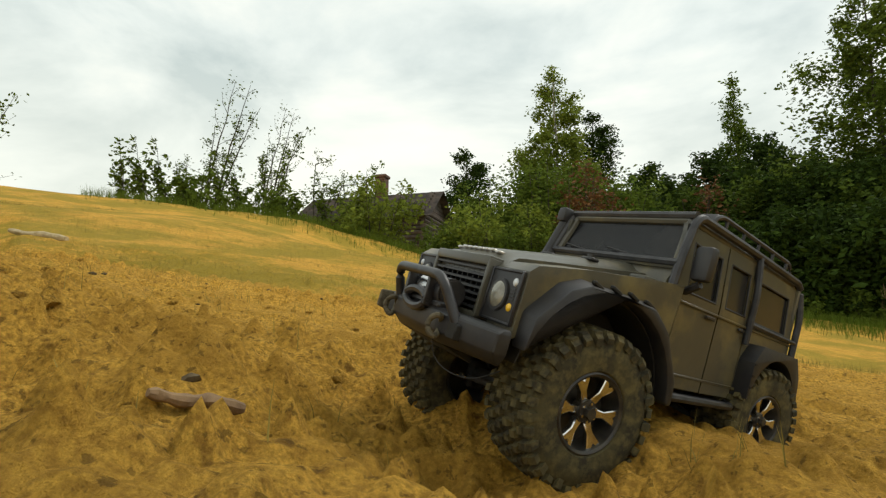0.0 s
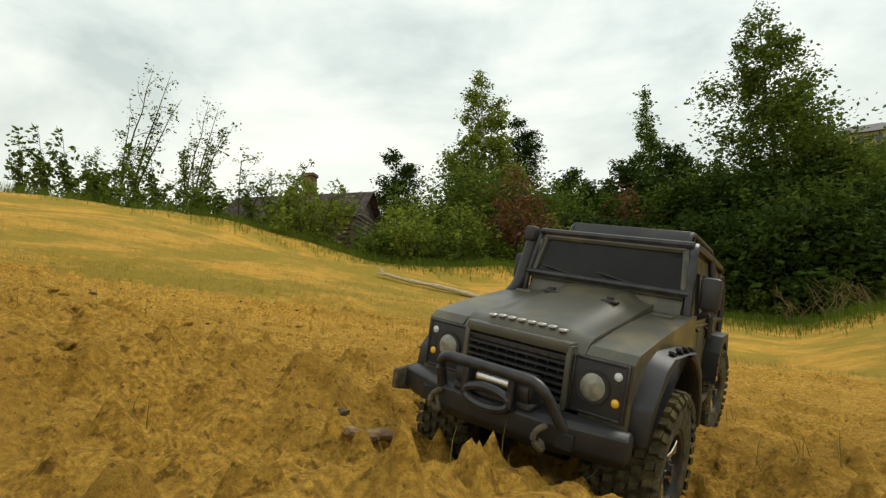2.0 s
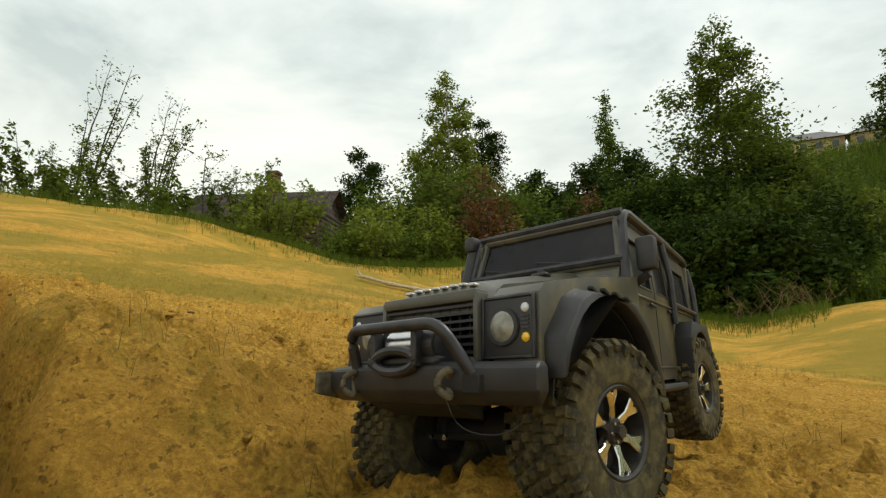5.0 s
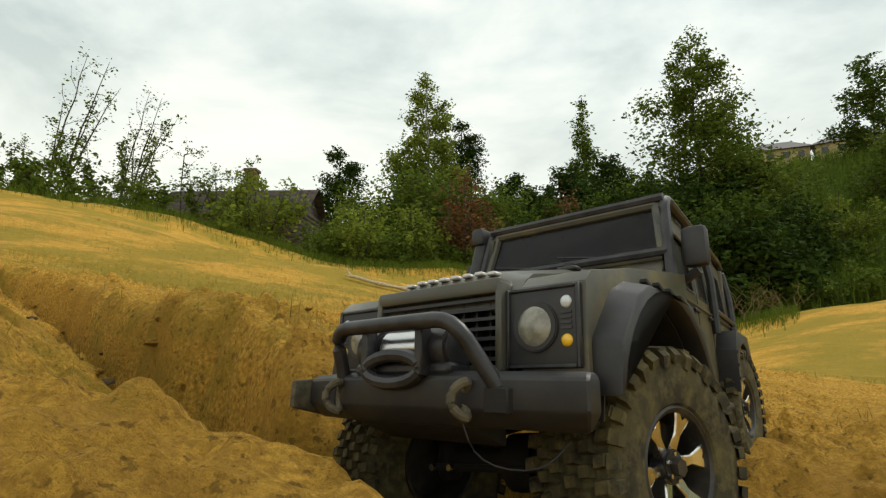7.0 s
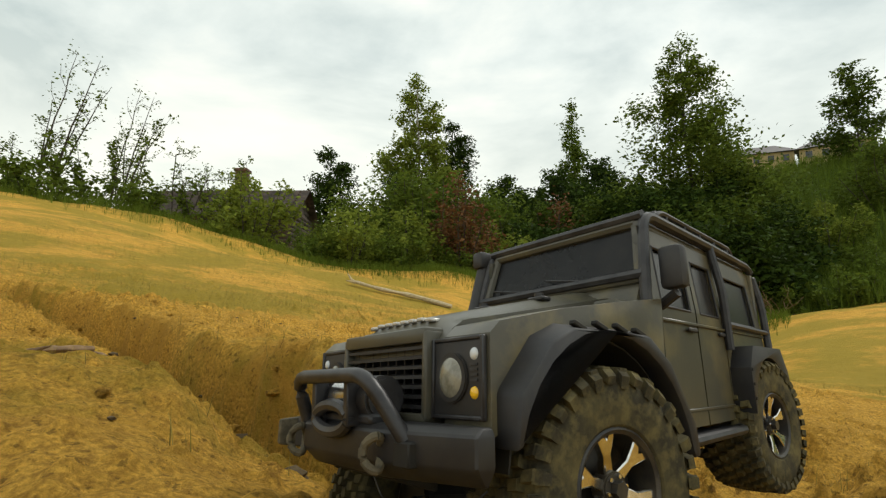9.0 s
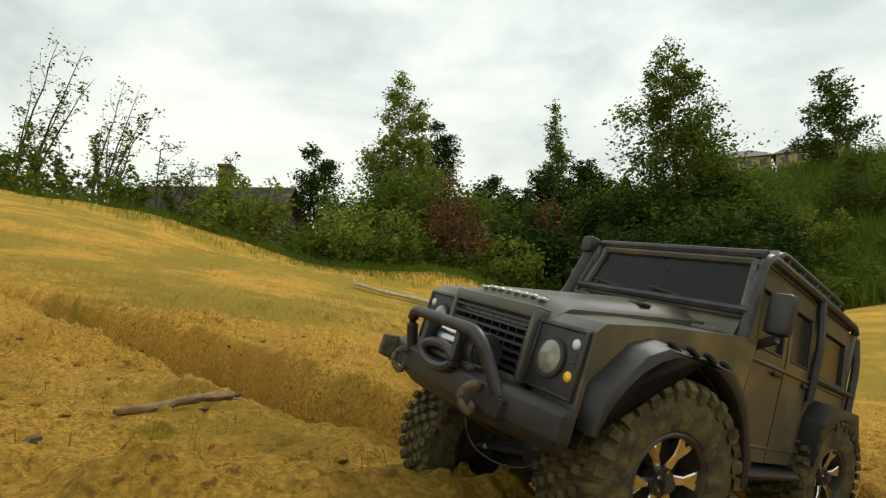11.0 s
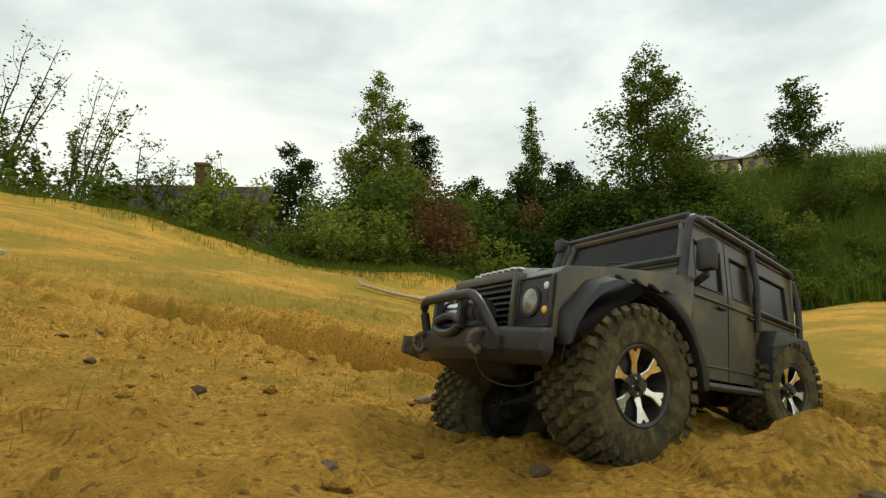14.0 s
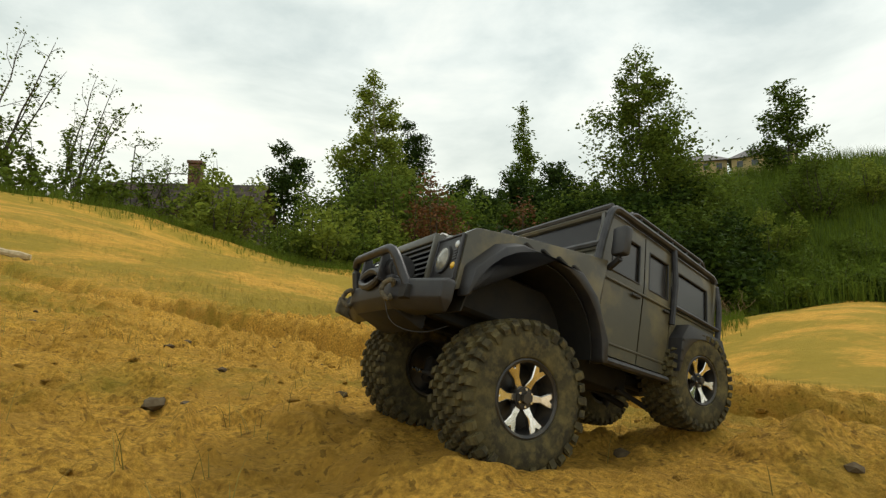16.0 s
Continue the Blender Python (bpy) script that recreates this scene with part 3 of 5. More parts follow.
def build_front(truck):
    bm = fresh()
    for y0, y1, z0, z1 in ((-0.056, 0.056, 0.0805, 0.0905), (-0.056, 0.056, 0.030, 0.036), (-0.0575, -0.052, 0.032, 0.088), (0.052, 0.0575, 0.032, 0.088)):
        box(bm, (0.086, y0, z0), (0.1020, y1, z1), 0.0018, 2)
    grille = part("grille_surround", bm, PAINT, truck)
    bm = fresh()
    box(bm, (0.080, -0.054, 0.034), (0.088, 0.054, 0.083))
    part("grille_backing", bm, UNDER, truck)
    for k in range(7):
        bm = fresh()
        z = 0.0395 + k * 0.0063
        slab(bm, [(0.1005, z - 0.0010), (0.1005, z + 0.0012), (0.0890, z + 0.0032), (0.0890, z + 0.0010)], -0.0525, 0.0525)
        part("slat", bm, PLASTIC, grille)
    for k in range(9):
        bm = fresh()
        y = -0.044 + k * 0.011
        box(bm, (0.0885, y - 0.0008, 0.036), (0.0950, y + 0.0008, 0.082))
        part("grille_rib", bm, PLASTIC, grille)
    for side in (1, -1):
        bm = fresh()
        box(bm, (0.0900, side * 0.0580, 0.034), (0.0965, side * 0.1065, 0.0815), 0.0028, 3)
        panel = part("headlight_panel", bm, PLASTIC, truck, "black headlight surround")
        bm = fresh()
        for a in ((0.0575, 0.0600, 0.0335, 0.082), (0.1045, 0.1075, 0.0335, 0.082)):
            box(bm, (0.0945, side * a[0], a[2]), (0.0978, side * a[1], a[3]), 0.0008, 1)
        for a in ((0.0335, 0.0362), (0.0793, 0.082)):
            box(bm, (0.0946, side * 0.0600, a[0]), (0.0977, side * 0.1045, a[1]), 0.0008, 1)
        part("panel_rim", bm, TUBE, panel)
        bm = fresh()
        disc(bm, (0.0968, side * 0.0785, 0.0578), (1, 0, 0), 0.0150, 0.004, 28, bevel=0.0008)
        part("headlight_bezel", bm, PLASTIC, panel)
        bm = fresh()
        made = bmesh.ops.create_uvsphere(bm, u_segments=24, v_segments=12, radius=0.0128)["verts"]
        bmesh.ops.transform(bm, matrix=Matrix.Translation((0.0962, side * 0.0785, 0.0578)) @ Matrix.Diagonal((0.42, 1, 1.05, 1)), verts=made)
        part("headlight", bm, LENS, panel, "round frosted headlight")
        for z, mat, name in ((0.0712, CLEAR_LAMP, "side_lamp"), (0.0490, AMBER, "indicator_lamp")):
            bm = fresh()
            made = bmesh.ops.create_uvsphere(bm, u_segments=14, v_segments=8, radius=0.0038)["verts"]
            bmesh.ops.transform(bm, matrix=Matrix.Translation((0.0962, side * 0.0985, z)) @ Matrix.Diagonal((0.6, 1, 1, 1)), verts=made)
            part(name, bm, mat, panel)
        for k in range(4):
            bm = fresh()
            box(bm, (0.0962, side * 0.0952, 0.0555 + k * 0.0030), (0.0973, side * 0.1020, 0.0569 + k * 0.0030))
            part("rib", bm, TUBE, panel)


def build_bumper(truck):
    bm = fresh()
    plan = [(0.098, -0.118), (0.112, -0.118), (0.128, -0.066), (0.134, -0.05), (0.134, 0.05), (0.128, 0.066), (0.112, 0.118), (0.098, 0.118)]
    lo = [bm.verts.new((x - (0.010 if x > 0.105 else 0.0), y * 0.95, 0.000)) for x, y in plan]
    md = [bm.verts.new((x, y, 0.010)) for x, y in plan]
    hi = [bm.verts.new((x, y, 0.027)) for x, y in plan]
    tp = [bm.verts.new((x - 0.006 if x > 0.105 else x, y * 0.98, 0.031)) for x, y in plan]
    n = len(plan)
    for a, b in ((lo, md), (md, hi), (hi, tp)):
        for k in range(n):
            bm.faces.new((a[k], a[(k + 1) % n], b[(k + 1) % n], b[k]))
    bm.faces.new(lo[::-1])
    bm.faces.new(tp)
    bmesh.ops.recalc_face_normals(bm, faces=bm.faces)
    bmesh.ops.bevel(bm, geom=list(bm.edges), offset=0.0012, segments=1, affect="EDGES", clamp_overlap=True)
    bumper = part("bumper", bm, PLASTIC, truck, "heavy black plastic bumper", sharp=25)
    for y in (-0.072, 0.072):
        bm = fresh()
        box(bm, (0.120, y - 0.008, 0.008), (0.129, y + 0.008, 0.022), 0.001, 1)
        part("bumper_pocket", bm, UNDER, bumper)
    bm = fresh()
    tube(bm, rounded([(0.128, -0.056, 0.024), (0.141, -0.054, 0.059), (0.142, 0.052, 0.059), (0.124, 0.070, 0.022)], 0.014), 0.0049, 10)
    part("bull_bar", bm, TUBE, truck, "bent black tubular bull bar")
    for y in (-0.024, 0.024):
        bm = fresh()
        slab(bm, [(0.118, 0.028), (0.140, 0.028), (0.141, 0.060), (0.134, 0.060)], y - 0.003, y + 0.003, 0.0008, segments=1)
        part("bar_bracket", bm, TUBE, truck)
    bm = fresh()
    disc(bm, (0.120, 0, 0.045), (0, 1, 0), 0.011, 0.040, 18)
    for y in (-0.030, 0.030):
        disc(bm, (0.120, y, 0.045), (0, 1, 0), 0.0145, 0.020, 18, bevel=0.002)
    box(bm, (0.112, -0.042, 0.029), (0.132, 0.042, 0.036), 0.002, 1)
    winch = part("winch", bm, TUBE, truck, "black winch behind the bull bar")
    bm = fresh()
    disc(bm, (0.1205, 0, 0.0455), (0, 1, 0), 0.0122, 0.034, 18)
    part("winch_drum", bm, STEEL, winch, "bare metal winch drum")
    bm = fresh()
    loop = [(0.137, 0.024 * math.cos(a), 0.032 + 0.0085 * math.sin(a)) for a in np.linspace(0, math.tau, 21)]
    tube(bm, loop, 0.0042, 8)
    part("fairlead", bm, TUBE, truck, "black winch fairlead ring")
    for y in (-0.055, 0.055):
        bm = fresh()
        tube(bm, [(0.136 + 0.006 * math.sin(a), y + 0.003 * math.cos(a * 2), 0.015 + 0.0095 * math.cos(a)) for a in np.linspace(0, math.tau, 19)], 0.0027, 8)
        part("tow_shackle", bm, ROPE, truck, "worn tan tow shackle")
    bm = fresh()
    tube(bm, rounded([(0.137, 0.055, 0.006), (0.128, 0.060, -0.018), (0.105, 0.085, -0.022), (0.080, 0.090, -0.006)], 0.02), 0.0005, 6)
    part("winch_cord", bm, PLASTIC, truck, "slack grey cord")
    bm = fresh()
    slab(bm, [(0.090, 0.000), (0.127, 0.006), (0.127, 0.026), (0.090, 0.030)], -0.1235, -0.117, 0.002)
    part("bumper_end_plate", bm, ROPE, truck, "scuffed tan end plate of the bumper")
    bm = fresh()
    slab(bm, [(0.085, -0.012), (0.124, 0.000), (0.124, 0.006), (0.085, 0.004)], -0.050, 0.050, 0.002)
    part("skid_plate", bm, UNDER, truck)
    return bumper


def build_cab(truck):
    # bulkhead and scuttle
    bm = fresh()
    slab(bm, [(-0.080, 0.10), (-0.080, 0.124), (-0.088, 0.140), (-0.104, 0.140), (-0.104, 0.10)], -0.095, 0.095, 0.002)
    part("scuttle", bm, PAINT, truck)
    # windscreen
    frame_bm = fresh()
    lo, hi = Vector((-0.0875, 0, 0.141)), Vector((-0.1005, 0, 0.193))
    for (y0, s0), (y1, s1) in (((-0.095, 0), (-0.088, 1)), ((0.095, 0), (0.088, 1)), ((-0.095, 0), (0.095, 0)), ((-0.088, 1), (0.088, 1))):
        a, b = lo.lerp(hi, s0), lo.lerp(hi, s1)
        tube(frame_bm, [(a.x, y0, a.z), (b.x, y1, b.z)], 0.0048, 8)
    screen = part("windscreen_frame", frame_bm, PAINT, truck, "grey painted windscreen frame")
    bm = fresh()
    vs = [bm.verts.new(v) for v in ((-0.0885, -0.093, 0.142), (-0.0885, 0.093, 0.142), (-0.1010, 0.087, 0.192), (-0.1010, -0.087, 0.192))]
    f = bm.faces.new(vs)
    bmesh.ops.solidify(bm, geom=[f], thickness=0.003)
    part("windscreen", bm, WINDOW, screen, "dark smoked windscreen")
    for y in (-0.03, 0.045):
        bm = fresh()
        tube(bm, [(-0.0835, y, 0.146), (-0.0870, y - 0.052, 0.1545)], 0.0011, 6)
        part("wiper", bm, PLASTIC, screen)
    bm = fresh()
    slab(bm, [(-0.100, 0.1895), (-0.104, 0.1975), (-0.378, 0.1965), (-0.386, 0.1885)], -0.0905, 0.0905, 0.003)
    part("roof", bm, PAINT, truck)
    # solid near-black block standing in for the shade inside the cab
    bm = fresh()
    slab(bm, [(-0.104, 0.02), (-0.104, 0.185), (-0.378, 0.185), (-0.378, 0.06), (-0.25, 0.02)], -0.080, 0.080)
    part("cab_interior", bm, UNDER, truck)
    for side in (1, -1):
        def wall(name, x0, x1, z0, window, parent):
            """A side panel with a window opening, as one frame of plates."""
            bm = fresh()
            zt = 0.1885
            a, b, c, d = window
            y0, y1 = side * 0.0965, side * 0.1015
            for poly in ([(x0, z0), (x0, c), (x1, c), (x1, z0)], [(x0, d), (x0, zt), (x1, zt), (x1, d)], [(x0, c), (x0, d), (a, d), (a, c)], [(b, c), (b, d), (x1, d), (x1, c)]):
                slab(bm, poly, y0, y1)
            bmesh.ops.remove_doubles(bm, verts=bm.verts, dist=1e-5)
            for v in bm.verts:
                v.co = lean_in(v.co)
            ob = part(name, bm, PAINT, parent)
            bm = fresh()
            slab(bm, [(a - 0.001, c - 0.001), (a - 0.001, d + 0.001), (b + 0.001, d + 0.001), (b + 0.001, c - 0.001)], side * 0.0965, side * 0.0985, 0.0, lean_in)
            part("side_window", bm, WINDOW, ob)
            bm = fresh()
            for p, q in (((a, c), (a, d)), ((a, d), (b, d)), ((b, d), (b, c)), ((b, c), (a, c))):
                tube(bm, [lean_in(Vector((p[0], side * 0.1008, p[1]))), lean_in(Vector((q[0], side * 0.1008, q[1])))], 0.0014, 6)
            part("window_seal", bm, PLASTIC, ob)
            return ob
        front = wall("front_door", -0.0905, -0.1765, 0.020, (-0.108, -0.168, 0.120, 0.172), truck)
        rear = wall("rear_door", -0.1785, -0.2485, 0.020, (-0.187, -0.240, 0.120, 0.172), truck)
        wall("rear_quarter_panel", -0.2505, -0.384, 0.086, (-0.266, -0.362, 0.118, 0.170), truck)
        for door, x in ((front, -0.162), (rear, -0.235)):
            bm = fresh()
            box(bm, (x - 0.008, side * 0.1012, 0.1005), (x + 0.008, side * 0.1042, 0.1045), 0.001, 1)
            part("door_handle", bm, PLASTIC, door)
        for x0, x1, z in ((-0.2490, -0.0945, 0.1065), (-0.384, -0.2505, 0.1065), (-0.2490, -0.0905, 0.032)):
            bm = fresh()
            box(bm, (x0, side * 0.1012, z), (x1, side * 0.1030, z + 0.003), 0.0008, 1)
            part("side_moulding", bm, PAINT, truck)
        # lower rear quarter round the wheel
        bm = fresh()
        slab(bm, [(-0.2505, 0.086), (-0.384, 0.086), (-0.384, 0.050)] + arch(-0.322, 0.0, 0.082, 142, 30) + [(-0.2505, 0.030)], side * 0.0955, side * 0.1012)
        part("rear_side_panel", bm, PAINT, truck)
        bm = fresh()
        ring = [(-0.2515, 0.026), (-0.2515, 0.070), (-0.268, 0.092), (-0.372, 0.092), (-0.390, 0.066), (-0.398, 0.030), (-0.389, 0.026)]
        slab(bm, ring + arch(-0.322, 0.012, 0.0690, 168, 12, 14), side * 0.0985, side * 0.122, 0.004)
        flare = part("rear_wheel_flare", bm, PLASTIC, truck, "black plastic wheel-arch flare")
        for z in (0.040, 0.054, 0.068):
            bm = fresh()
            box(bm, (-0.2570, side * 0.119, z - 0.0014), (-0.2525, side * 0.1230, z + 0.0014))
            part("slot", bm, UNDER, flare)
        # rock slider
        bm = fresh()
        tube(bm, rounded([(-0.088, side * 0.096, 0.014), (-0.096, side * 0.110, 0.012), (-0.240, side * 0.112, 0.012), (-0.249, side * 0.098, 0.014)], 0.006), 0.0042, 8)
        box(bm, (-0.245, side * 0.088, 0.011), (-0.094, side * 0.110, 0.015), 0.001, 1)
        part("rock_slider", bm, TUBE, truck, "black tubular rock slider")
        # outer roll cage
        bm = fresh()
        rail = rounded([(-0.082, side * 0.1020, 0.112), (-0.0845, side * 0.1010, 0.142), (-0.0990, side * 0.0955, 0.199), (-0.250, side * 0.0955, 0.199), (-0.383, side * 0.0955, 0.197), (-0.392, side * 0.102, 0.150), (-0.391, side * 0.104, 0.084)], 0.014)
        tube(bm, rail, 0.0048, 8)
        part("cage_rail", bm, TUBE, truck)
        bm = fresh()
        tube(bm, rounded([(-0.250, side * 0.0955, 0.199), (-0.250, side * 0.1035, 0.150), (-0.250, side * 0.1045, 0.088)], 0.01), 0.0046, 8)
        part("cage_post", bm, TUBE, truck)
        bm = fresh()
        tube(bm, [(-0.250, side * 0.1048, 0.114), (-0.391, side * 0.1045, 0.113)], 0.003, 6)
        part("cage_waist_bar", bm, TUBE, truck)
        # mirror
        bm = fresh()
        tube(bm, [(-0.1005, side * 0.102, 0.118), (-0.098, side * 0.120, 0.127)], 0.004, 6)
        mirror = part("mirror_arm", bm, PLASTIC, truck)
        bm = fresh()
        box(bm, (-0.105, side * 0.108, 0.130), (-0.092, side * 0.129, 0.166), 0.0045, 2)
        part("door_mirror", bm, PLASTIC, mirror, "tall black door mirror")
    for z, y, x in ((0.199, 0.0955, -0.0990), (0.1440, 0.1005, -0.0845)):
        bm = fresh()
        tube(bm, [(x, -y, z), (x, y, z)], 0.0046, 8)
        part("cage_cross_bar", bm, TUBE, truck)
    bm = fresh()
    tube(bm, [(-0.250, -0.0955, 0.199), (-0.250, 0.0955, 0.199)], 0.0046, 8)
    tube(bm, [(-0.383, -0.0955, 0.197), (-0.383, 0.0955, 0.197)], 0.0046, 8)
    part("cage_cross_bar", bm, TUBE, truck)
    bm = fresh()
    slab(bm, [(-0.378, 0.02), (-0.378, 0.188), (-0.387, 0.188), (-0.389, 0.02)], -0.099, 0.099, 0.003)
    part("tail_panel", bm, PAINT, truck)
    # snorkel on the right pillar
    bm = fresh()
    tube(bm, rounded([(-0.050, -0.108, 0.108), (-0.078, -0.109, 0.124), (-0.094, -0.106, 0.188)], 0.02), 0.0075, 10)
    snorkel = part("snorkel", bm, PLASTIC, truck, "black snorkel up the windscreen pillar")
    bm = fresh()
    box(bm, (-0.102, -0.114, 0.184), (-0.082, -0.098, 0.204), 0.004, 2)
    part("snorkel_head", bm, PLASTIC, snorkel)
    # roof rack
    rack = empty("roof_rack")
    rack.parent = truck
    for side in (1, -1):
        bm = fresh()
        tube(bm, rounded([(-0.152, side * 0.078, 0.200), (-0.160, side * 0.080, 0.222), (-0.372, side * 0.080, 0.222), (-0.378, side * 0.078, 0.202)], 0.016), 0.0030, 7)
        part("rack_rail", bm, TUBE, rack)
        bm = fresh()
        tube(bm, [(-0.152, side * 0.080, 0.207), (-0.376, side * 0.080, 0.207)], 0.0026, 6)
        part("rack_lower_rail", bm, TUBE, rack)
        for k in range(5):
            bm = fresh()
            x = -0.178 - k * 0.045
            tube(bm, [(x, side * 0.080, 0.205), (x, side * 0.080, 0.222)], 0.0024, 6)
            part("rack_post", bm, TUBE, rack)
    for k in range(11):
        bm = fresh()
        x = -0.158 - k * 0.0215
        box(bm, (x - 0.005, -0.080, 0.2045), (x + 0.005, 0.080, 0.2075), 0.0006, 1)
        part("rack_slat", bm, TUBE, rack)
    bm = fresh()
    slab(bm, [(-0.150, 0.2025), (-0.161, 0.223), (-0.164, 0.223), (-0.153, 0.2025)], -0.079, 0.079, 0.0008, segments=1)
    part("wind_deflector", bm, PLASTIC, rack, "flat black deflector at the front of the rack")


def build_underbody(truck):
    bm = fresh()
    box(bm, (-0.22, -0.045, -0.004), (-0.10, 0.045, 0.03), 0.008, 2)
    part("gearbox_skid", bm, UNDER, truck)
    for y in (-0.035, 0.035):
        bm = fresh()
        box(bm, (-0.30, y - 0.006, 0.008), (0.105, y + 0.006, 0.024), 0.002, 1)
        part("chassis_rail", bm, UNDER, truck)
    bm = fresh()
    box(bm, (-0.09, -0.066, 0.02), (0.085, 0.066, 0.074), 0.004, 1)
    part("engine_box", bm, UNDER, truck)
    for x, name in ((0.0, "front_shock"), (-WHEELBASE, "rear_shock")):
        for side in (1, -1):
            bm = fresh()
            tube(bm, [(x - 0.012, side * 0.062, -0.018), (x - 0.018, side * 0.056, 0.062)], 0.0075, 10)
            tube(bm, [(x - 0.011, side * 0.0625, -0.026), (x - 0.012, side * 0.062, -0.018)], 0.0032, 8)
            part(name, bm, UNDER, truck)
    for side in (1, -1):
        bm = fresh()
        tube(bm, [(-0.012, side * 0.060, -0.020), (-0.125, side * 0.045, 0.000)], 0.0034, 6)
        part("link_rod", bm, UNDER, truck)
        bm = fresh()
        tube(bm, [(-WHEELBASE + 0.012, side * 0.060, -0.018), (-0.20, side * 0.045, 0.000)], 0.0034, 6)
        part("link_rod", bm, UNDER, truck)
    bm = fresh()
    tube(bm, [(-0.03, 0.012, -0.018), (-0.13, 0.0, 0.002)], 0.0045, 8)
    part("drive_shaft", bm, UNDER, truck)
    bm = fresh()
    tube(bm, [(-WHEELBASE + 0.03, 0.012, -0.012), (-0.19, 0.0, 0.002)], 0.0045, 8)
    part("drive_shaft", bm, UNDER, truck)


def build_axle(truck, name):
    """A beam axle with its differential and tie rod, which rides with its wheels."""
    bm = fresh()
    tube(bm, [(0, -0.074, 0), (0, 0.074, 0)], 0.0095, 10)
    disc(bm, (0.004, 0.014, -0.001), (0, 1, 0), 0.021, 0.034, 16, bevel=0.005)
    for y in (-0.066, 0.066):
        box(bm, (-0.012, y - 0.007, -0.016), (0.012, y + 0.007, 0.016), 0.004, 1)
    axle = part(name, bm, UNDER, truck)
    bm = fresh()
    tube(bm, [(0.026, -0.066, -0.004), (0.026, 0.066, -0.004)], 0.0028, 6)
    part("tie_rod", bm, UNDER, axle)
    for y in (-0.060, -0.042, 0.042, 0.060):
        bm = fresh()
        disc(bm, (0.030, y, -0.004), (1, 0, 0), 0.0026, 0.004, 8)
        part("bolt_head", bm, STEEL, axle)
    return axle


TYRE_PROFILE = ((0.0345, -0.0255), (0.0385, -0.0305), (0.050, -0.0325), (0.0615, -0.0315), (0.0675, -0.0275), (0.0695, -0.014), (0.0702, 0.0), (0.0695, 0.014), (0.0675, 0.0275), (0.0615, 0.0315), (0.050, 0.0325), (0.0385, 0.0305), (0.0345, 0.0255))


def build_wheel(truck):
    """A wheel about the origin, its outer face towards +y: lugged tyre and six-spoke rim."""
    wheel = empty("wheel")
    wheel.parent = truck
    bm = fresh()
    n, rings = 60, []
    for k in range(n):
        a = k * math.tau / n
        rings.append([bm.verts.new((r * math.cos(a), y, r * math.sin(a))) for r, y in TYRE_PROFILE])
    for k in range(n):
        a, b = rings[k], rings[(k + 1) % n]
        for j in range(len(TYRE_PROFILE) - 1):
            bm.faces.new((a[j], a[j + 1], b[j + 1], b[j]))
    bmesh.ops.recalc_face_normals(bm, faces=bm.faces)
    tyre = part("tyre", bm, RUBBER, wheel, "chunky off-road tyre caked with sand")
    rnd = random.Random(4)
    # tread lugs in staggered rows, shoulder lugs wrapping down the wall
    verts, faces = [], []

    def lug(a, y0, y1, half, r0, r1, skew=0.0, tip=0.8):
        base = len(verts)
        for r, s in ((r0, 1.0), (r1, tip)):
            for dy, da in ((0, -1), (1, -1), (1, 1), (0, 1)):
                yy = (y0 + y1) / 2 + (y0 - y1) / 2 * (1 - 2 * dy) * (s * 0.5 + 0.5)
                aa = a + (da * half * s + skew * (dy - 0.5)) / 0.072
                rr = r - 0.0014 * (abs(yy) / 0.03) ** 2
                verts.append((rr * math.cos(aa), yy, rr * math.sin(aa)))
        b = base
        faces.extend([(b, b + 1, b + 2, b + 3), (b + 4, b + 7, b + 6, b + 5), (b, b + 4, b + 5, b + 1), (b + 1, b + 5, b + 6, b + 2), (b + 2, b + 6, b + 7, b + 3), (b + 3, b + 7, b + 4, b)])

    m = 34
    for k in range(m):
        a = k * math.tau / m
        h = math.pi / m
        for y0, y1, off in ((0.0012, 0.0100, 0), (-0.0100, -0.0012, h), (0.0118, 0.0205, h), (-0.0205, -0.0118, 0)):
            lug(a + off + rnd.uniform(-0.01, 0.01), y0, y1, 0.0046, 0.0680, 0.0755 - rnd.uniform(0, 0.0008), 0.0015, 0.66)
        for side in (1, -1):
            o = a + (0 if side > 0 else h)
            lug(o, side * 0.0222, side * (0.0322 if k % 2 else 0.0300), 0.0046, 0.0655, 0.0750, 0.002 * side, 0.7)
            # block down the wall
            b = len(verts)
            for r, y in ((0.0660, 0.0285), (0.0725, 0.0305), (0.0680, 0.0345), (0.0600 if k % 2 else 0.0630, 0.0332)):
                for da in (-1, 1):
                    aa = o + da * 0.0038 / 0.072
                    verts.append((r * math.cos(aa), side * y, r * math.sin(aa)))
            faces.extend([(b + 2, b + 3, b + 5, b + 4), (b + 4, b + 5, b + 7, b + 6), (b, b + 2, b + 4, b + 6), (b + 1, b + 7, b + 5, b + 3), (b, b + 1, b + 3, b + 2)])
    tagged(raw("tread", verts, faces, RUBBER, tyre, smooth=False), kind="stuff")
    # rim
    bm = fresh()
    prof = ((0.0355, 0.0270), (0.0370, 0.0290), (0.0355, 0.0300), (0.0330, 0.0285), (0.0315, 0.0180), (0.0290, -0.0200), (0.0330, -0.0270), (0.0355, -0.0270))
    rings = [[bm.verts.new((r * math.cos(k * math.tau / 40), y, r * math.sin(k * math.tau / 40))) for r, y in prof] for k in range(40)]
    for k in range(40):
        a, b = rings[k], rings[(k + 1) % 40]
        for j in range(len(prof) - 1):
            bm.faces.new((a[j], a[j + 1], b[j + 1], b[j]))
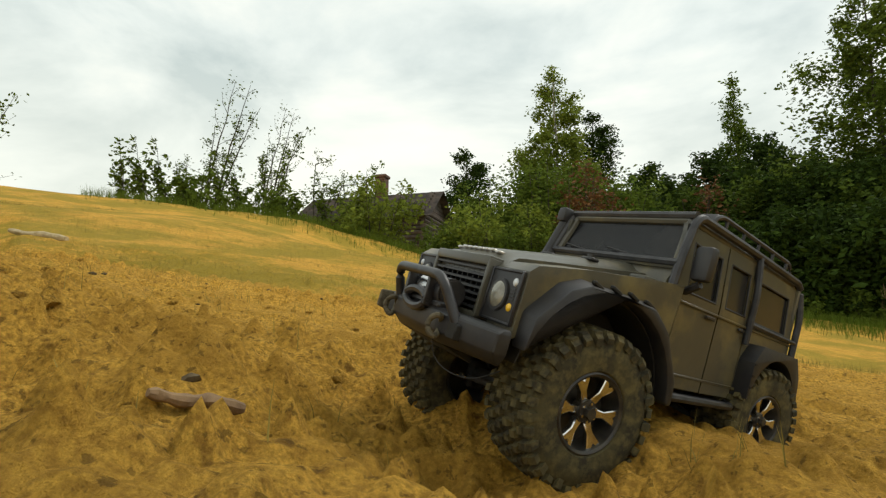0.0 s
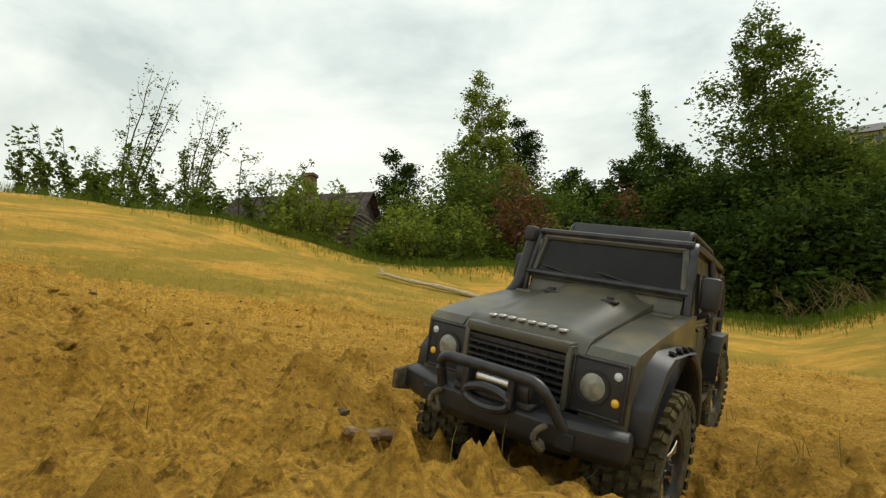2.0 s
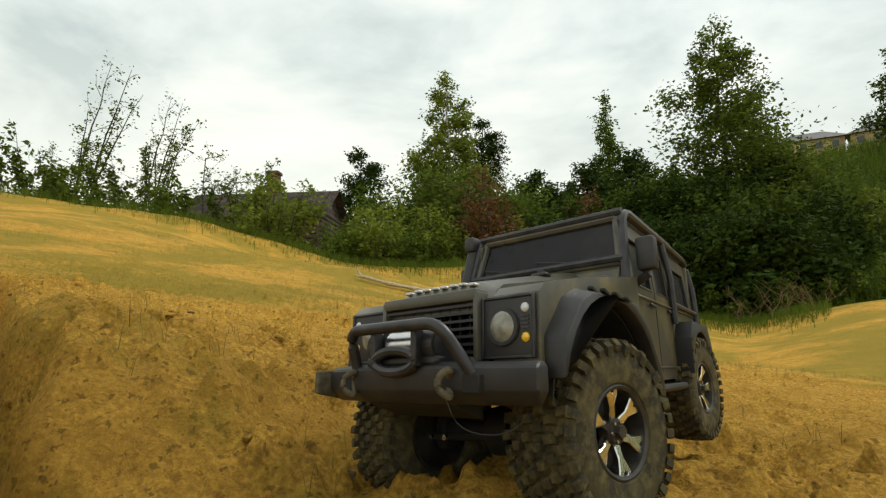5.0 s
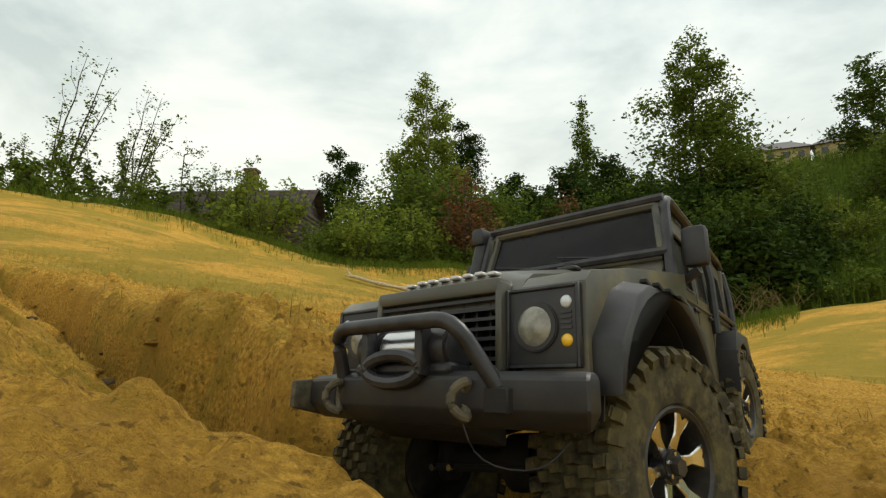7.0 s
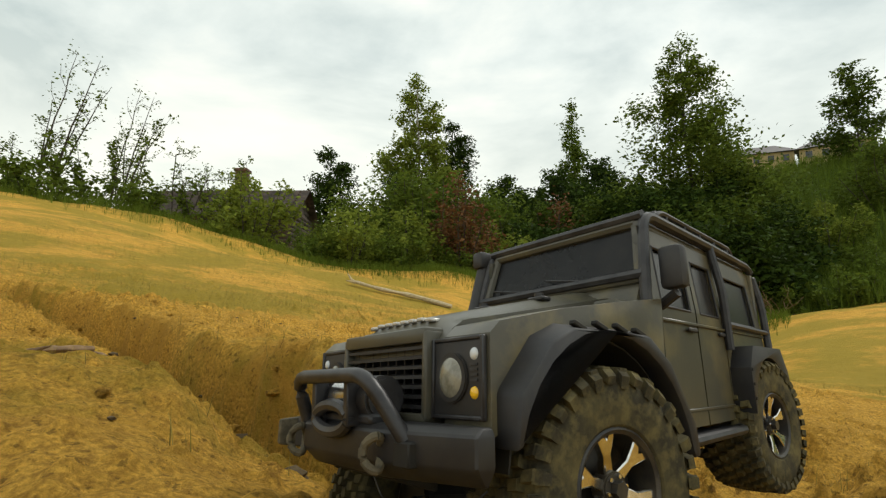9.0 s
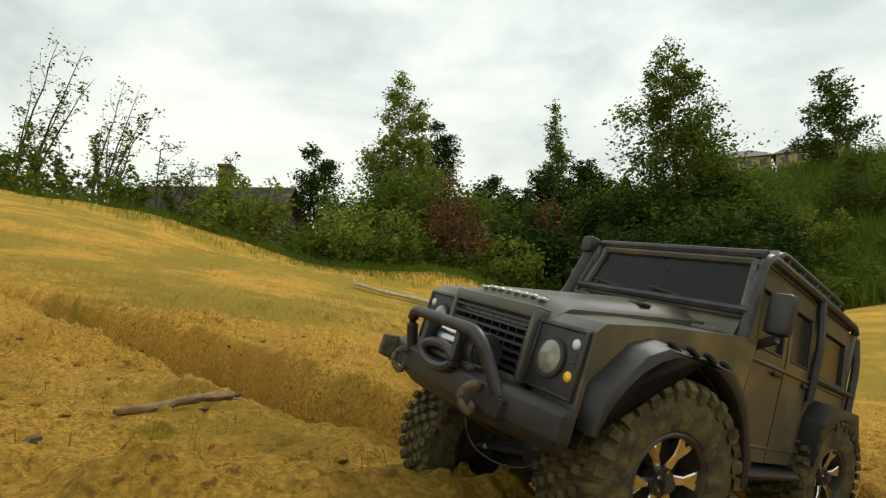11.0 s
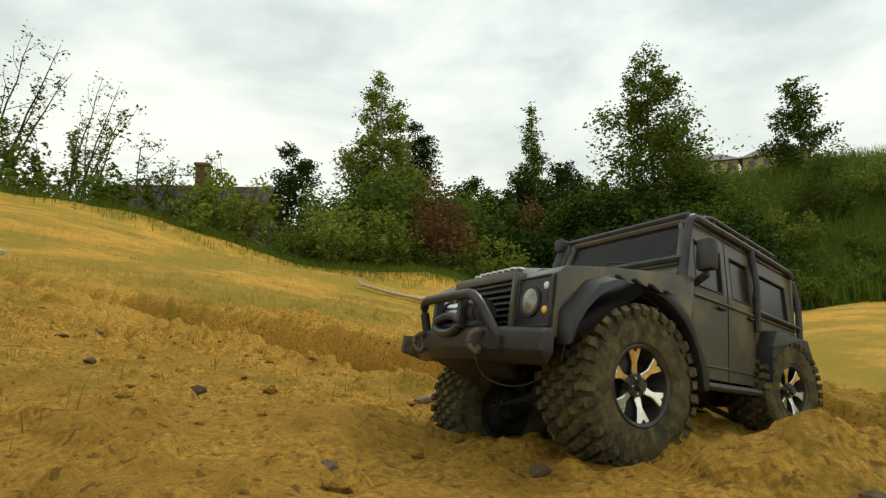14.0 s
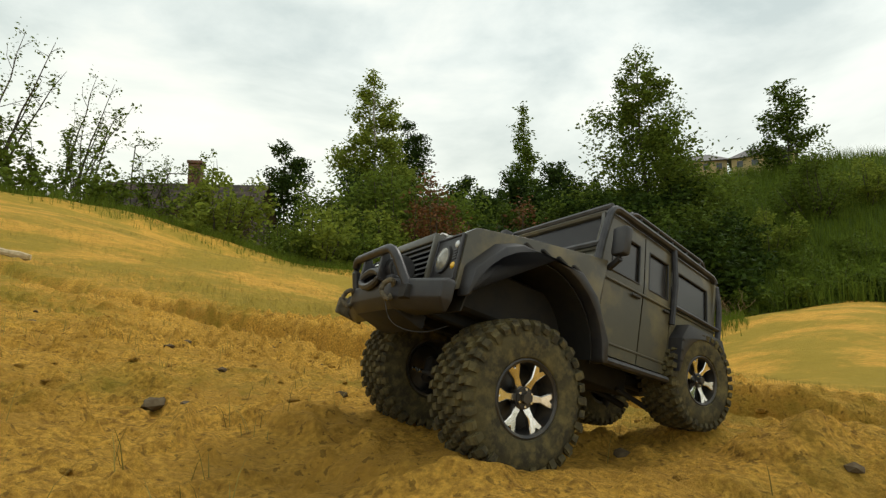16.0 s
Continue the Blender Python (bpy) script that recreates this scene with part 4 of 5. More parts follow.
    bmesh.ops.recalc_face_normals(bm, faces=bm.faces)
    rim = part("rim", bm, GUNMETAL, wheel, "black wheel rim")
    bm = fresh()
    disc(bm, (0, 0.006, 0), (0, 1, 0), 0.031, 0.004, 32)
    part("rim_dish", bm, GUNMETAL, rim)
    for k in range(6):
        bm = fresh()
        out = [(0.0085, -0.0042), (0.020, -0.0032), (0.0275, -0.0062), (0.0335, -0.0085), (0.0340, -0.0030), (0.0305, 0.0), (0.0340, 0.0030), (0.0335, 0.0085), (0.0275, 0.0062), (0.020, 0.0032), (0.0085, 0.0042)]
        slab(bm, out, 0.0195, 0.0262, 0.0009, segments=1)
        for v in bm.verts:
            r = math.hypot(v.co.x, v.co.z)
            v.co.y -= 0.006 * max(0, 1 - r / 0.03)
        bmesh.ops.transform(bm, matrix=Matrix.Rotation(k * math.tau / 6, 4, "Y"), verts=bm.verts)
        part("spoke", bm, CHROME, rim, "machined split spoke" if k == 0 else "")
    bm = fresh()
    disc(bm, (0, 0.019, 0), (0, 1, 0), 0.0105, 0.012, 20, bevel=0.001)
    disc(bm, (0, 0.027, 0), (0, 1, 0), 0.0055, 0.006, 6)
    part("hub", bm, GUNMETAL, rim)
    for k in range(6):
        bm = fresh()
        a = (k + 0.5) * math.tau / 6
        disc(bm, (0.0080 * math.cos(a), 0.0258, 0.0080 * math.sin(a)), (0, 1, 0), 0.0014, 0.002, 6)
        part("bolt", bm, STEEL, rim)
    return wheel


def cab_proportions(truck):
    """The cab to the model's length, narrowing and falling a little towards its tail."""
    for ob in truck.children_recursive:
        if ob.type == "MESH":
            for v in ob.data.vertices:
                x = v.co.x
                if x < -0.19:
                    x = -0.19 + (x + 0.19) * 0.735
                if x < -0.112:
                    x += 0.008 * min(1.0, (-0.112 - x) / 0.03)
                q = min(1.0, max(0.0, (-0.105 - x) / 0.22))
                v.co = (x, v.co.y * (1 - 0.15 * q), 0.11 + (v.co.z - 0.11) * (1 - 0.13 * q))


def resized(wheel, scale):
    """Smaller copies of a wheel's meshes."""
    for ob in wheel.children_recursive:
        if ob.type == "MESH":
            ob.data = ob.data.copy()
            for v in ob.data.vertices:
                v.co *= scale


def build_truck():
    truck = empty("model_truck")
    tagged(truck, "dusty olive-grey model off-road truck with big lugged tyres", "model truck")
    build_bonnet(truck)
    for side in (1, -1):
        build_wing(truck, side)
    build_front(truck)
    build_bumper(truck)
    build_cab(truck)
    cab_proportions(truck)
    build_underbody(truck)
    first = build_wheel(truck)
    wheels = {}
    for name, (x, y, travel) in WHEELS.items():
        wheels[name] = first if name == "front_left" else copy_thing(first, Matrix())
        wheels[name].parent = truck
        if x < 0:
            resized(wheels[name], REAR_TYRE / TYRE)
    axles = {"front": build_axle(truck, "front_axle"), "rear": build_axle(truck, "rear_axle")}
    return truck, wheels, axles


# ---- plants ----
def leaf_cloud(points, size, rnd, flat=0.5):
    """Small folded leaves, one about each point."""
    verts, faces = [], []
    for p in points:
        s = size * rnd.uniform(0.55, 1.35)
        u = Vector((rnd.gauss(0, 1), rnd.gauss(0, 1), rnd.gauss(0, flat))).normalized()
        w = u.cross(Vector((rnd.gauss(0, 1), rnd.gauss(0, 1), rnd.gauss(0, 1)))).normalized()
        k = len(verts)
        fold = u.cross(w) * s * 0.18
        verts += [p - u * s, p + w * s * 0.55 + fold, p + u * s, p - w * s * 0.55 + fold]
        faces += [(k, k + 1, k + 2), (k, k + 2, k + 3)]
    return verts, faces


def limb_mesh(bm, a, b, r0, r1, rnd, steps=4, wander=0.08, sides=6):
    """A tapered, slightly crooked limb."""
    a, b = Vector(a), Vector(b)
    n = (b - a).length
    rings = []
    for k in range(steps + 1):
        s = k / steps
        p = a.lerp(b, s) + Vector((rnd.gauss(0, 1), rnd.gauss(0, 1), 0)) * n * wander * (0.3 if k in (0,) else 1) * math.sin(s * math.pi) * 0.5
        r = r0 * (1 - s) + r1 * s
        d = (b - a).normalized()
        up = Vector((0, 0, 1)) if abs(d.z) < 0.9 else Vector((1, 0, 0))
        x = d.cross(up).normalized()
        y = x.cross(d)
        rings.append([bm.verts.new(p + (x * math.cos(i * math.tau / sides) + y * math.sin(i * math.tau / sides)) * r) for i in range(sides)])
    for p, q in zip(rings, rings[1:]):
        for i in range(sides):
            bm.faces.new((p[i], p[(i + 1) % sides], q[(i + 1) % sides], q[i]))


def make_tree(name, height, width, seed, leaf, bark, count, size, shape="birch", label="", category="tree", bare=0.12, trunk=None):
    """A tapered trunk, limbs at all heights and leaves in clumps along them."""
    rnd = random.Random(seed)
    tree = empty(name)
    bm = fresh()
    lean = Vector((rnd.uniform(-0.03, 0.03), rnd.uniform(-0.03, 0.03), 1)) * height
    r = trunk or height * 0.011
    limb_mesh(bm, (0, 0, -0.3), lean, r, r * 0.12, rnd, 8, 0.015, 8)
    tips = []
    n = int(34 + height * 2)
    for k in range(n):
        s = bare + (0.985 - bare) * (k + rnd.random()) / n
        if shape == "spire":
            reach = (1 - s) ** 0.8 * (0.85 + 0.15 * rnd.random())
        elif shape == "cone":
            q = (s - bare) / (1 - bare)
            reach = (min(1.0, 0.55 + q * 3.0) * (1 - q) ** 0.8 * 1.06 + 0.04) * rnd.uniform(0.6, 1.08)
        elif shape == "round":
            reach = math.sqrt(max(0.0, 1 - (2 * (s - bare) / (1 - bare) - 0.9) ** 2 / 1.25)) * rnd.uniform(0.65, 1.05)
        else:
            q = (s - bare) / (1 - bare)
            reach = (min(1.0, 0.45 + q * 2.6) * (1 - q) ** 0.62 * 1.12 + 0.05) * rnd.uniform(0.5, 1.1)
        a = rnd.uniform(0, math.tau)
        length = reach * width / 2
        start = lean * s
        rise = {"spire": -0.05, "cone": 0.32, "round": 0.55, "birch": 0.62}[shape]
        end = start + Vector((math.cos(a), math.sin(a), rise * rnd.uniform(0.4, 1.2))) * length
        limb_mesh(bm, start, end, r * 0.30 * (1 - s * 0.7), r * 0.04, rnd, 3, 0.12, 4)
        tips.append((start, end, length))
    part("trunk", bm, bark, tree)
    points = []
    total = sum(t[2] ** 1.5 for t in tips) + 1e-6
    for start, end, length in tips:
        want = int(count * length**1.5 / total) + 3
        clumps = max(2, int(want / 11))
        for _ in range(clumps):
            s = rnd.random() ** 0.6
            c = start.lerp(end, 0.12 + 0.93 * s) + Vector((rnd.gauss(0, 1), rnd.gauss(0, 1), rnd.gauss(0, 0.8))) * length * 0.13
            spread = max(size * 1.6, length * 0.10)
            for _ in range(11):
                d = Vector((rnd.gauss(0, 1), rnd.gauss(0, 1), rnd.gauss(0, 1.0))) * spread
                if shape == "birch":
                    d.z -= abs(d.z) * 0.5
                points.append(c + d)
    v, f = leaf_cloud(points, size, rnd)
    raw("crown", v, f, leaf, tree, smooth=False)
    return tagged(tree, label, category)


def make_sapling(name, height, seed, count, size, label, leaf=None, lean=0.15, stems=4, category="sapling", droop=0.0, spread=0.25):
    """A few thin stems with side twigs and sparse leaves that let the sky through."""
    rnd = random.Random(seed)
    plant = empty(name)
    bm, pts = fresh(), []
    for k in range(stems):
        a = rnd.uniform(0, math.tau)
        h = height * (1 if k == 0 else rnd.uniform(0.45, 0.9))
        base = Vector((rnd.gauss(0, 0.08), rnd.gauss(0, 0.08), -0.1)) * (height * 0.25)
        base.z = -0.1
        top = base + Vector((math.cos(a) * h * spread * (1.0 + 0.6 * (k > 0)) + lean * h, math.sin(a) * h * spread * 0.6, h))
        mid = base.lerp(top, 0.55) + Vector((-lean * h * 0.15, 0, h * (0.05 + droop * 0.3)))
        limb_mesh(bm, base, mid, height * 0.0065, height * 0.004, rnd, 3, 0.02, 5)
        limb_mesh(bm, mid, top - Vector((0, 0, droop * h * 0.5)), height * 0.004, height * 0.001, rnd, 3, 0.03, 5)
        top = top - Vector((0, 0, droop * h * 0.5))
        for j in range(12):
            s = 0.18 + 0.8 * (j + rnd.random()) / 12
            p = base.lerp(mid, s / 0.55) if s < 0.55 else mid.lerp(top, (s - 0.55) / 0.45)
            b = rnd.uniform(0, math.tau)
            q = p + Vector((math.cos(b), math.sin(b), rnd.uniform(0.2, 1.0))) * h * rnd.uniform(0.10, 0.28) * (1.2 - s)
            limb_mesh(bm, p, q, height * 0.002, height * 0.0008, rnd, 2, 0.1, 3)
            for _ in range(max(2, int(count / stems / 12))):
                pts.append(p.lerp(q, rnd.uniform(0.2, 1.08)) + Vector((rnd.gauss(0, 1), rnd.gauss(0, 1), rnd.gauss(0, 1))) * h * 0.022)
    part("stem", bm, BARK, plant)
    v, f = leaf_cloud(pts, size, rnd)
    raw("foliage", v, f, leaf or LEAF, plant, smooth=False)
    return tagged(plant, label, category)


def make_shrub(name, height, width, seed, count, size, label, leaf=None, category="bush"):
    """Many stems from one root, leafy to the ground, with an uneven top."""
    rnd = random.Random(seed)
    plant = empty(name)
    bm, pts = fresh(), []
    stems = 16
    for k in range(stems):
        a = rnd.uniform(0, math.tau)
        q = rnd.random() ** 0.5
        top = Vector((math.cos(a) * width / 2 * q, math.sin(a) * width / 2 * q, height * (1 - 0.5 * q * q) * rnd.uniform(0.6, 1.05)))
        base = Vector((top.x * 0.3, top.y * 0.3, -0.15))
        limb_mesh(bm, base, top, height * 0.010, height * 0.002, rnd, 3, 0.08, 4)
        clumps = int(count / stems / 12)
        for _ in range(clumps):
            c = base.lerp(top, rnd.random() ** 0.7) + Vector((rnd.gauss(0, 1), rnd.gauss(0, 1), rnd.gauss(0, 0.6))) * width * 0.07
            c.z = max(c.z, 0.05)
            for _ in range(12):
                pts.append(c + Vector((rnd.gauss(0, 1), rnd.gauss(0, 1), rnd.gauss(0, 1))) * height * 0.045)
    part("stem", bm, BARK, plant)
    v, f = leaf_cloud(pts, size, rnd)
    raw("foliage", v, f, leaf or LEAF, plant, smooth=False)
    return tagged(plant, label, category)


def on_ground(x, y, turn=0.0, sink=0.0):
    return pose(x, y, float(ground_height(x, y)) - sink, 0, 0, turn)


def spot(azimuth, distance):
    """A place by its bearing (degrees to the right of north) and distance from the middle of the way."""
    a = radians(azimuth)
    return -1.0 + math.sin(a) * distance, math.cos(a) * distance


def build_plants():
    rnd = random.Random(11)
    birch = make_tree("birch_tree", 18.0, 9.6, 3, LEAF_LIGHT, BIRCH_BARK, 24000, 0.15, "cone", "tall light-green birch standing behind low bushes", bare=0.05)
    birch.matrix_basis = pose(9.7, 43.8, 3.6, 0, 0, 40)
    pine = make_tree("spruce_tree", 15.5, 5.6, 5, LEAF, BARK, 8000, 0.17, "spire", "slim pointed spruce rising over the wood", bare=0.06)
    pine.matrix_basis = pose(29.0, 50.6, 8.6)
    big = make_tree("aspen_tree", 11.6, 8.4, 8, LEAF, BARK, 30000, 0.095, "cone", "big dark-green aspen on the wooded bank", bare=0.05)
    big.matrix_basis = pose(17.1, 19.6, 1.8, 0, 0, 20)
    crown = make_tree("poplar_tree", 9.6, 4.8, 12, LEAF_WOOD, BARK, 5200, 0.115, "birch", "tree with a bare trunk and dark rounded crown", bare=0.30)
    crown.matrix_basis = pose(32.4, 22.7, 6.0)
    copy_thing(crown, pose(34.4, 13.6, 8.6, 0, 0, 130))
    fir = make_tree("pine_tree", 8.2, 5.0, 15, LEAF_DARK, BARK, 8500, 0.12, "birch", "dark bushy pine beside the hut", bare=0.05)
    fir.matrix_basis = pose(1.5, 39.3, 4.4, 0, 0, 70)
    for x, y, a in ((6.2, 37.5, 10), (13.4, 46.0, 100)):
        copy_thing(fir, pose(x, y, float(hill(np.array(x), np.array(y))) - 0.2, 0, 0, a))
    # the wood on the bank
    wood = [make_tree("wood_tree", h, w, 40 + k, (LEAF_DARK, LEAF_WOOD, LEAF_DARK)[k], BARK, 7000, 0.105, "birch" if k != 1 else "round", "leafy dark-green tree of the wood on the bank", bare=0.04)
            for k, (h, w) in enumerate(((5.2, 4.4), (4.2, 4.4), (3.4, 4.0)))]
    for ob in wood:
        tagged(ob, group="trees of the wood")
    places = []
    for azimuth, distance, kind in ((22, 27, 1), (25, 29, 0), (28, 26, 1), (31, 28, 0), (33.5, 25, 1), (35, 30, 0), (37, 24, 0), (38.5, 27, 1), (41, 25, 0), (43, 22.5, 1), (45, 24.5, 0), (46.5, 27, 0),
                                    (48.5, 23, 2), (26.5, 22, 2), (30, 22, 2), (35, 21.5, 2), (39, 21, 2), (42.5, 20.5, 2), (47, 21, 2),
                                    (36.5, 19.5, 2), (40.5, 19.3, 2), (44.5, 19.5, 2), (38.5, 23, 0), (44, 21.5, 1), (41.5, 23, 0), (20, 31, 1), (23.5, 33, 0), (28.5, 33, 0), (33, 34, 0)):
        places.append((*spot(azimuth, distance), kind))
    used = set()
    for x, y, kind in places:
        m = pose(x, y, float(hill(np.array(x), np.array(y))) - 0.25, 0, 0, rnd.uniform(0, 360))
        if kind in used:
            copy_thing(wood[kind], m)
        else:
            wood[kind].matrix_basis = m
            used.add(kind)
    # bushes below the birch
    bush = [make_shrub("bush", h, w, 60 + k, n, 0.070, lab, leaf) for k, (h, w, n, leaf, lab) in enumerate((
        (3.2, 3.0, 5200, LEAF, "dense green bush at the edge of the sand"), (2.3, 2.6, 3000, LEAF_LIGHT, "light-green leafy bush at the edge of the sand"), (1.5, 2.2, 2200, LEAF, "low green bush at the edge of the sand"),
        (3.4, 2.3, 2600, LEAF_RUST, "withered rust-brown bush among green ones")))]
    spots = [(6, 22, 0), (8.5, 21, 1), (11, 22.5, 0), (13.5, 21, 0), (16, 22.5, 0), (18, 20.5, 1), (20.5, 22, 0), (4, 20, 2), (9.5, 18.5, 2), (13, 18.5, 1), (16.5, 18.8, 2), (18.4, 19.0, 3), (21, 18.5, 2), (24, 19.5, 1),
             (22.5, 23, 0), (1.5, 19, 2), (3, 22.5, 1), (27, 19.5, 2), (31, 19.5, 2), (29, 24, 3), (35, 19, 2), (38.5, 18.5, 2), (42, 18.8, 2), (45, 18.5, 2), (48, 19.2, 2), (-15, 16.9, 2), (-22, 16.6, 2), (50, 20.5, 2), (54, 20.0, 2), (58, 21, 2), (62, 20.5, 2), (66, 22, 2), (53, 27, 1), (57, 31, 0), (61, 33, 1), (64.5, 35, 1), (68, 33, 0), (56, 24, 2), (60, 26, 2), (3.5, 17.6, 2), (6.5, 17.6, 1), (12, 17.4, 2), (-4.5, 17.0, 1)]
    used = set()
    for azimuth, distance, kind in spots:
        x, y = spot(azimuth, distance)
        tall = 1.18 if 4 < azimuth < 23 and distance > 19 else 1.2 if kind == 3 else 1.0
        m = on_ground(x, y, rnd.uniform(0, 360), 0.1) @ Matrix.Scale(tall, 4)
        if kind in used:
            copy_thing(bush[kind], m)
        else:
            bush[kind].matrix_basis = m
            tagged(bush[kind], group="bushes")
            used.add(kind)
    # saplings on the crest of the sand
    kinds = (("sapling", 4.4, 0.10, 0.0, 330, 5), ("sapling", 3.4, 0.42, 0.5, 240, 4), ("sapling", 2.6, 0.14, 0.12, 260, 5), ("sapling", 1.5, 0.05, 0.0, 260, 7))
    made = []
    for k, (name, h, lean, droop, n, stems) in enumerate(kinds):
        made.append(make_sapling(name, h, 80 + k, int(n * 3.0), 0.037, ("tall thin sapling with sparse leaves against the sky", "drooping sapling with thin arching stems", "leafy young sapling on the crest", "low bushy sapling on the crest")[k], LEAF, lean, stems, droop=droop))
    used = set()
    for azimuth, distance, kind in ((-17.0, 16.5, 0), (-24, 16, 2), (-12, 16.5, 1), (-8, 17, 2), (-14.5, 15.5, 3), (-4.5, 17.5, 2), (-2, 16.5, 3), (1.0, 17.8, 2), (-20.5, 15.5, 3), (-27.5, 15, 3), (-22.5, 16.8, 0), (-18.8, 15.0, 3),
                                    (-29.5, 15.5, 3), (-10, 15.8, 3), (-6.2, 15.8, 3), (4.2, 18.2, 2), (7.5, 18, 0), (-25.8, 15.4, 3), (-41.5, 17, 2), (-16.2, 15.2, 2)):
        x, y = spot(azimuth, distance)
        # they stand well back over the crest
        near_top = float(ground_height(x, y)) + kinds[kind][1]
        x, y = -2.0 + (x + 2.0) * 1.24, y * 1.24
        grow = (0.28 + (near_top - 0.28) * 1.24 - float(ground_height(x, y))) / kinds[kind][1] * (0.88 if azimuth < -7 else 0.66)
        m = on_ground(x, y, rnd.uniform(-40, 40), 0.05) @ Matrix.Scale(grow, 4)
        if kind in used:
            copy_thing(made[kind], m)
        else:
            made[kind].matrix_basis = m
            tagged(made[kind], group="saplings on the crest")
            used.add(kind)
    # bare dead branches at the foot of the wood
    for k, (azimuth, distance) in enumerate(((43.5, 17.2), (46, 17.0), (49, 17.4))):
        dead = empty("dead_branches")
        r = random.Random(k)
        for _ in range(9):
            bm = fresh()
            a, h = r.uniform(0, math.tau), r.uniform(0.5, 1.3)
            top = Vector((math.cos(a) * h * 0.7, math.sin(a) * h * 0.5, h * r.uniform(0.5, 1.0)))
            limb_mesh(bm, (0, 0, -0.1), top, 0.013, 0.004, r, 4, 0.2, 5)
            limb_mesh(bm, top * 0.6, top * 0.6 + Vector((r.uniform(-0.5, 0.5), r.uniform(-0.3, 0.3), r.uniform(0.2, 0.6))), 0.008, 0.003, r, 3, 0.2, 4)
            part("branch", bm, WOOD, dead)
        dead.matrix_basis = on_ground(*spot(azimuth, distance), 0, 0.05)
        tagged(dead, "bare pale dead branches below the wood", "branches", group="dead branches")


def blades(name, places, size, mat, seed, label, tufts=3):
    rnd = random.Random(seed)
    verts, faces = [], []
    xs = np.array([p[0] for p in places])
    ys = np.array([p[1] for p in places])
    zs = ground_height(xs, ys)
    for x, y, z in zip(xs, ys, zs):
        for _ in range(tufts):
            h = size * rnd.uniform(0.4, 1.3)
            a = rnd.uniform(0, math.tau)
            bx, by = x + rnd.gauss(0, size * 0.12), y + rnd.gauss(0, size * 0.12)
            d = Vector((math.cos(a), math.sin(a), 0)) * h * rnd.uniform(0.1, 0.7)
            w = Vector((-math.sin(a), math.cos(a), 0)) * max(size * 0.016, 0.0006)
            k = len(verts)
            o = Vector((bx, by, z - 0.004))
            verts += [o - w, o + w, o + d * 0.4 + Vector((0, 0, h * 0.6)) + w * 0.7, o + d * 0.4 + Vector((0, 0, h * 0.6)) - w * 0.7, o + d + Vector((0, 0, h))]
            faces += [(k, k + 1, k + 2, k + 3), (k + 3, k + 2, k + 4)]
    return tagged(raw(name, verts, faces, mat, smooth=False), label, "grass", kind="stuff")


def build_grass():
    rnd = random.Random(5)
    near = []
    for _ in range(420):
        x, y = rnd.uniform(-3.0, 0.4), rnd.uniform(0.25, 2.8)
        near += [(x + rnd.gauss(0, 0.02), y + rnd.gauss(0, 0.02)) for _ in range(rnd.choice((1, 2, 3, 5)))]
    blades("sprouts", near, 0.034, STRAW, 6, "thin dry grass sprouts scattered on the sand", 2)
    moss = []
    while len(moss) < 9000:
        x, y = rnd.uniform(-7, 4), rnd.uniform(2.2, 11)
        if value_noise(np.array(x), np.array(y), 1.3, 31) + value_noise(np.array(x), np.array(y), 0.4, 32) * 0.5 > 0.05:
            moss.append((x, y))
    blades("thin_grass", moss, 0.05, STRAW, 7, "thin yellow-green grass on the upper slope", 2)
    edge = []
    while len(edge) < 9000:
        a, d = rnd.uniform(-32, 50), rnd.gauss(16.6, 0.9)
        edge.append(spot(a, d))
    blades("edge_grass", edge, 0.26, GRASS, 8, "rank green grass along the edge of the sand", 3)
    bank = []
    while len(bank) < 16000:
        x, y = spot(rnd.uniform(30, 76), rnd.uniform(18.5, 44))
        if 0.8 * x + 0.6 * y > 18.4:
            bank.append((x, y))
    blades("bank_grass", bank, 0.75, GRASS, 9, "tall green weeds covering the bank", 3)


